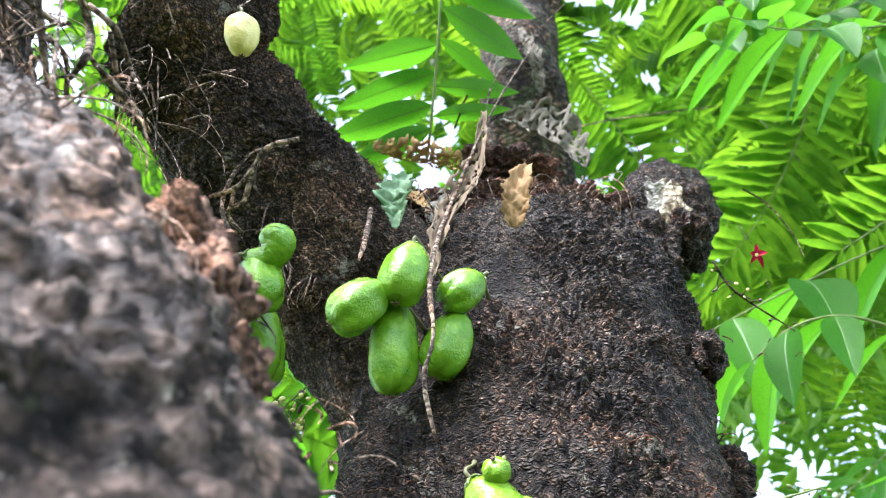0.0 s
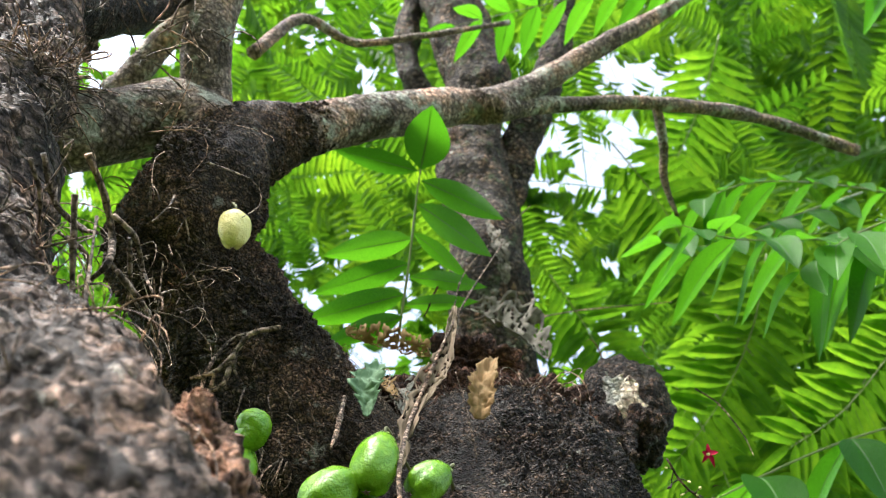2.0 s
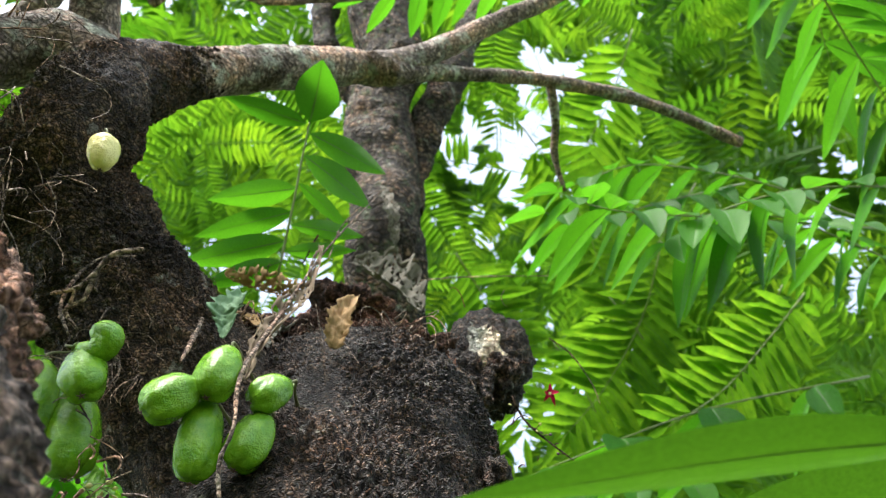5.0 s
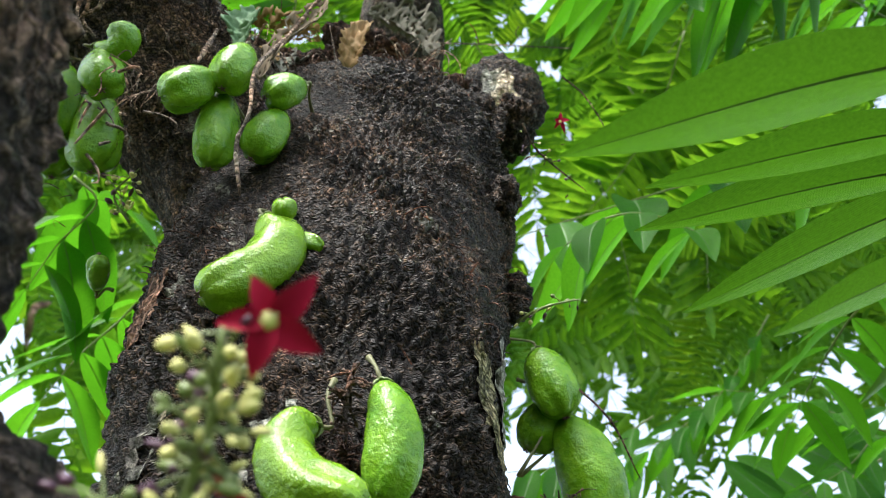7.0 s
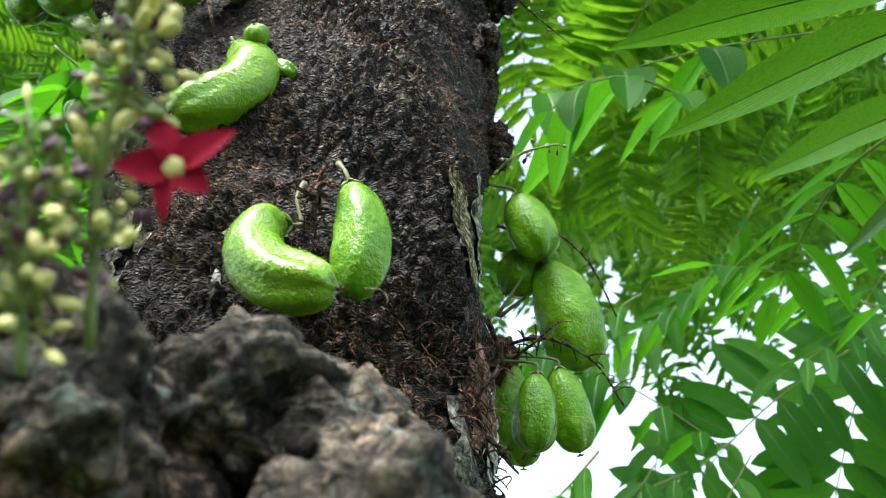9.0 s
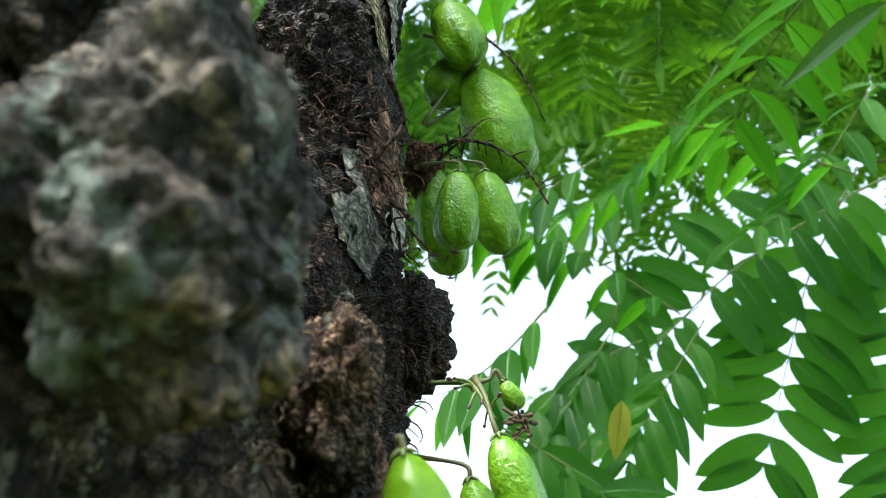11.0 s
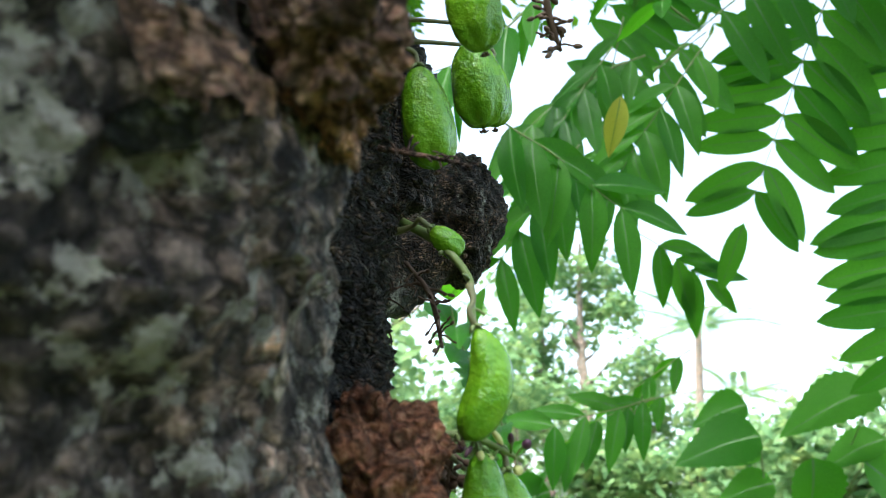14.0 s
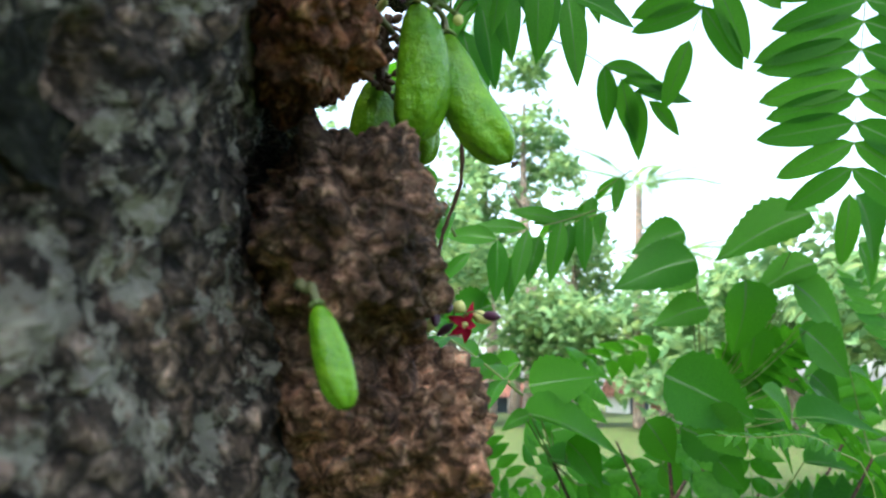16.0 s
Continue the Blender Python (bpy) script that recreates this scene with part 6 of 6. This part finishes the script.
for i, (base, tip, w) in enumerate((((1.030, 2.694, 1.426), (0.793, 2.731, 1.370), 1.1), ((1.049, 2.823, 1.530), (0.887, 2.851, 1.484), 1.0), ((1.349, 2.633, 1.551), (1.075, 2.682, 1.456), 1.0), ((1.171, 2.691, 1.367), (1.173, 2.739, 1.145), 1.1), ((1.356, 2.775, 1.365), (1.538, 2.787, 1.220), 1.0), ((1.533, 2.701, 1.622), (1.632, 2.731, 1.431), 1.0), ((0.500, 2.518, 1.071), (0.678, 2.492, 1.101), 1.1), ((0.466, 2.432, 1.006), (0.725, 2.418, 0.945), 1.0), ((0.739, 2.180, 1.091), (0.961, 2.178, 0.987), 1.0), ((1.000, 2.262, 1.058), (1.110, 2.275, 0.940), 1.1), ((1.347, 2.704, 1.219), (1.499, 2.716, 1.088), 1.0), ((1.133, 2.366, 0.987), (1.351, 2.344, 0.981), 1.0), ((0.766, 2.405, 0.984), (0.847, 2.420, 0.875), 1.1), ((1.366, 2.521, 1.104), (1.484, 2.528, 1.013), 1.0), ((0.825, 2.187, 1.015), (0.936, 2.199, 0.903), 1.0), ((0.357, 2.186, 1.248), (0.232, 2.209, 1.203), 1.1), ((0.380, 2.210, 1.125), (0.281, 2.231, 1.080), 1.0), ((0.575, 2.436, 0.936), (0.683, 2.448, 0.826), 1.0), ((0.152, 2.156, 1.015), (0.081, 2.180, 0.936), 1.1))):
    for shift, z in (((0, 0, 0), 1.0), ((0.09, 0.16, -0.12), 0.7)):
        a, b = Vector(base) + Vector(shift), Vector(base).lerp(Vector(tip), z) + Vector(shift)
        e = SHRUBS[0 if a.x < 0.45 else 1 if a.y < 2.6 else 2]
        m, le = frond_matrix(a, b, (0.3 * math.sin(i * 2.1), -0.8, 0.6), 0.5 * math.sin(i * 3.3))
        ob = new("leaf", ROUND[i % 2])
        ob.parent = e
        ob.matrix_parent_inverse = e.matrix_world.inverted()
        ob.matrix_basis = m @ Matrix.Diagonal((le * w * 0.9, le, le, 1))
        top = min(TOPS[e.name], key=lambda q: (q - a).length)
        bm = bmesh.new()
        tube(bm, [(*top, 0.003), (*(top.lerp(a, 0.5) + Vector((0.02, 0.03, -0.03))), 0.0024), (*a, 0.0014)], 10, 6)
        part("twig", bm, STEM, e)
pinnate([(0.86, 1.52, -0.02), (0.84, 1.50, 0.5), (0.80, 1.48, 0.9), (0.740, 1.471, 0.970), (0.691, 1.472, 0.994), (0.635, 1.478, 0.991), (0.571, 1.484, 0.995)], 12, 0.035, 31, "fine blue-green fern-like leaf on a tall stalk", down=0.1, ang=70, thick=0.0016, start=0.5)

canopy("canopy_foliage", (-42, 40), (43, 76), (2.4, 3.8), 130, 0.62, 0.088, LEAF_FERN, "light green feathery leaves overhead", 3, 30, 0.21, 0.3, 0.34, 0.35, 78)
canopy("canopy_foliage", (-55, 55), (37, 76), (4.2, 6.5), 420, 0.9, 0.15, LEAF_FAR, "bright green tree canopy high overhead", 4, 24, 0.27, 0.45, 0.26)
canopy("canopy_foliage", (-36, -6), (34, 43), (2.6, 4.5), 50, 0.5, 0.11, LEAF_FAR, "light green feathery leaves overhead", 5, 13, 0.3, 9, 0.34, 0.6)
# added fronds out of view that shade the trunk from above and behind
canopy("canopy_foliage", (70, 290), (30, 86), (3.5, 6.0), 36, 1.2, 0.26, LEAF_FAR, "unseen tree canopy over the camera, added to shade the trunk", 6, 12)
canopy("canopy_foliage", (-60, 60), (35, 76), (7.5, 10.5), 1150, 1.25, 0.2, LEAF_FAR, "dense tree canopy high above", 9, 24, 0.5, 0.6, 0.22)
# added out of view: cuts the horizon light from behind the camera
canopy("hedge_foliage", (95, 265), (-16, 6), (3.5, 6.0), 130, 1.3, 0.4, LEAF, "unseen dark green hedge behind the camera, added to block low light", 10, 10, 0.45)
canopy("shrub_foliage", (10, 60), (-20, 40), (2.0, 3.5), 120, 0.5, 0.16, LEAF_FAR, "green shrubs beyond the trunk", 7, 10, 0.4)
canopy("shrub_foliage", (-34, 0), (-24, -1), (3.0, 5.5), 90, 0.5, 0.16, LEAF, "green garden shrubs", 8, 8, 0.5)


# ---- the distance ----
def clump_tree(at, height, spread, seed, label, mat=None, leaves=2000, size=0.35):
    """A far tree: trunk, limbs and a crown of small leaf sprays."""
    r = random.Random(seed)
    e = thing("tree", at, label, "tree", "far trees")
    x, y, z = at
    bm = bmesh.new()
    tube(bm, [(x, y, z - 0.3, 0.28), (x + 0.2, y, z + height * 0.3, 0.2), (x, y, z + height * 0.6, 0.12), (x + 0.1, y, z + height * 0.85, 0.05)], 14, 8, 0.03, 3, seed)
    for _ in range(6):
        h = r.uniform(0.35, 0.75) * height
        d = Vector((r.uniform(-1, 1), r.uniform(-1, 1), 0.6)) * spread * 0.6
        tube(bm, [(x, y, z + h, 0.09), (x + d.x * 0.5, y + d.y * 0.5, z + h + d.z * 0.4, 0.06), (x + d.x, y + d.y, z + h + d.z, 0.02)], 6, 6)
    part("trunk", bm, BARK_BRANCH, e)
    bm = bmesh.new()
    lobes = [(Vector((x, y, z + height * 0.7)) + Vector((r.gauss(0, 0.45) * spread, r.gauss(0, 0.45) * spread, r.gauss(0, 0.17) * height)), spread * r.uniform(0.25, 0.5)) for _ in range(14)]
    for _ in range(leaves):
        c, rad = r.choice(lobes)
        p = c + Vector((r.gauss(0, 1), r.gauss(0, 1), r.gauss(0, 0.8))).normalized() * rad * r.uniform(0.6, 1.1)
        m = Matrix.Translation(p) @ Euler((r.uniform(-1, 1), r.uniform(-1, 1), r.uniform(0, 6.3))).to_matrix().to_4x4()
        blade(bm, size * r.uniform(0.6, 1.4), size * 0.55, 0.2, 0.2, m, 3)
    # crown in the pale leaf colour that carries the haze
    part("crown", bm, mat or LEAF_HAZE, e)
    return e


for i, (px, d, h, s) in enumerate((((12, 0.9), 16, 7.5, 2.6), ((7, 0.8), 22, 8.0, 3.0), ((2, 1.0), 26, 9.0, 3.2), ((-6, 0.8), 28, 5.6, 2.6), ((-13, 0.8), 26, 3.6, 2.2), ((-19, 0.8), 24, 3.2, 2.2), ((-26, 0.8), 20, 3.0, 2.0), ((-33, 0.8), 18, 3.6, 2.2), ((20, 0.8), 15, 7.0, 2.6), ((-2, 0.8), 40, 7.5, 3.6), ((-10, 0.8), 42, 5.5, 4.0), ((-22, 0.8), 40, 5.0, 4.0), ((30, 1), 14, 7, 2.6), ((-11, 1), 30, 12.5, 1.9), ((-8.5, 1), 33, 10.0, 1.8), ((-14, 1), 36, 8.0, 2.2))):
    yaw = radians(px[0])
    clump_tree((-math.sin(yaw) * d, math.cos(yaw) * d, 0), h, s, 60 + i, "sunlit leafy tree across the garden, haze in its leaf colour")


def palm(at, height, lean, seed):
    r = random.Random(seed)
    e = thing("palm_tree", at, "slender palm with a bare pale trunk", "tree", "far trees")
    x, y, z = at
    bm = bmesh.new()
    tube(bm, [(x, y, z - 0.2, 0.17), (x + lean * 0.3, y, z + height * 0.4, 0.13), (x + lean, y, z + height, 0.1)], 16, 10, 0.01, 3, seed)
    part("trunk", bm, BARK_BRANCH, e)
    bm = bmesh.new()
    top = Vector((x + lean, y, z + height))
    for k in range(13):
        a = 2 * math.pi * k / 13 + r.uniform(-0.2, 0.2)
        d = Vector((math.cos(a), math.sin(a), r.uniform(-0.1, 0.7)))
        m, le = frond_matrix(top, top + d * 1.9)
        for i in range(16):
            u = (i + 1) / 16
            for s in (-1, 1):
                mm = m @ Matrix.Translation((0, u * le, -0.35 * le * u * u)) @ Matrix.Rotation(s * radians(-55), 4, "Z") @ Matrix.Rotation(s * 0.5, 4, "Y")
                blade(bm, 0.55 * (1 - 0.5 * u), 0.07, 0.2, 0.3, mm, 2)
    # palm fronds share the paler green with haze painted in
    part("crown", bm, LEAF_HAZE, e)


palm((7.6, 24.0, 0), 6.6, 0.3, 1)
palm((3.3, 26.0, 0), 4.0, -0.2, 2)
palm((9.6, 27.0, 0), 5.2, 0.4, 3)

WALL, *_ = material("house_plaster", (0.7, 0.68, 0.62), 0.8)
ROOF = bark_material("roof_sheet", (0.16, 0.07, 0.05), (0.3, 0.13, 0.09), (0.4, 0.2, 0.14), (0.35, 0.3, 0.28), 0.0, 0.6)
BLUE, *_ = material("tarpaulin_blue", (0.1, 0.25, 0.5), 0.5)
GLASS, *_ = material("window_dark", (0.03, 0.04, 0.05), 0.15)


def house(at, w, dp, h, label, roof_mat):
    e = thing("house", at, label, "house", "far houses")
    x, y, z = at

    def box(name, lo, hi, mat, parent=e):
        bm = bmesh.new()
        bmesh.ops.create_cube(bm, size=1)
        for v in bm.verts:
            v.co = Vector([lo[k] + (v.co[k] + 0.5) * (hi[k] - lo[k]) for k in range(3)])
        return part(name, bm, mat, parent, smooth=False)

    box("wall", (x - w / 2, y, z - 0.2), (x + w / 2, y + dp, z + h), WALL)
    bm = bmesh.new()
    o, q = 0.3, h * 0.45
    v = [bm.verts.new(p) for p in ((x - w / 2 - o, y - o, z + h), (x + w / 2 + o, y - o, z + h), (x + w / 2 + o, y + dp + o, z + h), (x - w / 2 - o, y + dp + o, z + h), (x - w / 2 - o, y + dp / 2, z + h + q), (x + w / 2 + o, y + dp / 2, z + h + q))]
    for f in ((0, 1, 5, 4), (2, 3, 4, 5), (0, 4, 3), (1, 2, 5), (0, 3, 2, 1)):
        bm.faces.new([v[k] for k in f])
    part("roof", bm, roof_mat, e, smooth=False)
    for k in (-0.3, 0.3):
        win = box("window", (x + k * w - 0.4, y - 0.04, z + 0.9), (x + k * w + 0.4, y + 0.02, z + 1.9), GLASS)
        box("window_frame", (x + k * w - 0.46, y - 0.05, z + 0.8), (x + k * w + 0.46, y + 0.01, z + 0.9), WALL, win)
    box("door", (x - 0.4, y - 0.04, z), (x + 0.4, y + 0.02, z + 2.0), ROOF)


house((13.0, 38.0, -1.2), 3.0, 3.0, 1.9, "low white house with a rusty roof behind trees", ROOF)
house((16.5, 40.0, -1.2), 3.0, 3.0, 1.9, "low white house with a blue sheet roof behind trees", BLUE)
house((8.0, 44.0, -1.2), 3.0, 3.0, 1.9, "low white house with a rusty roof behind trees", ROOF)
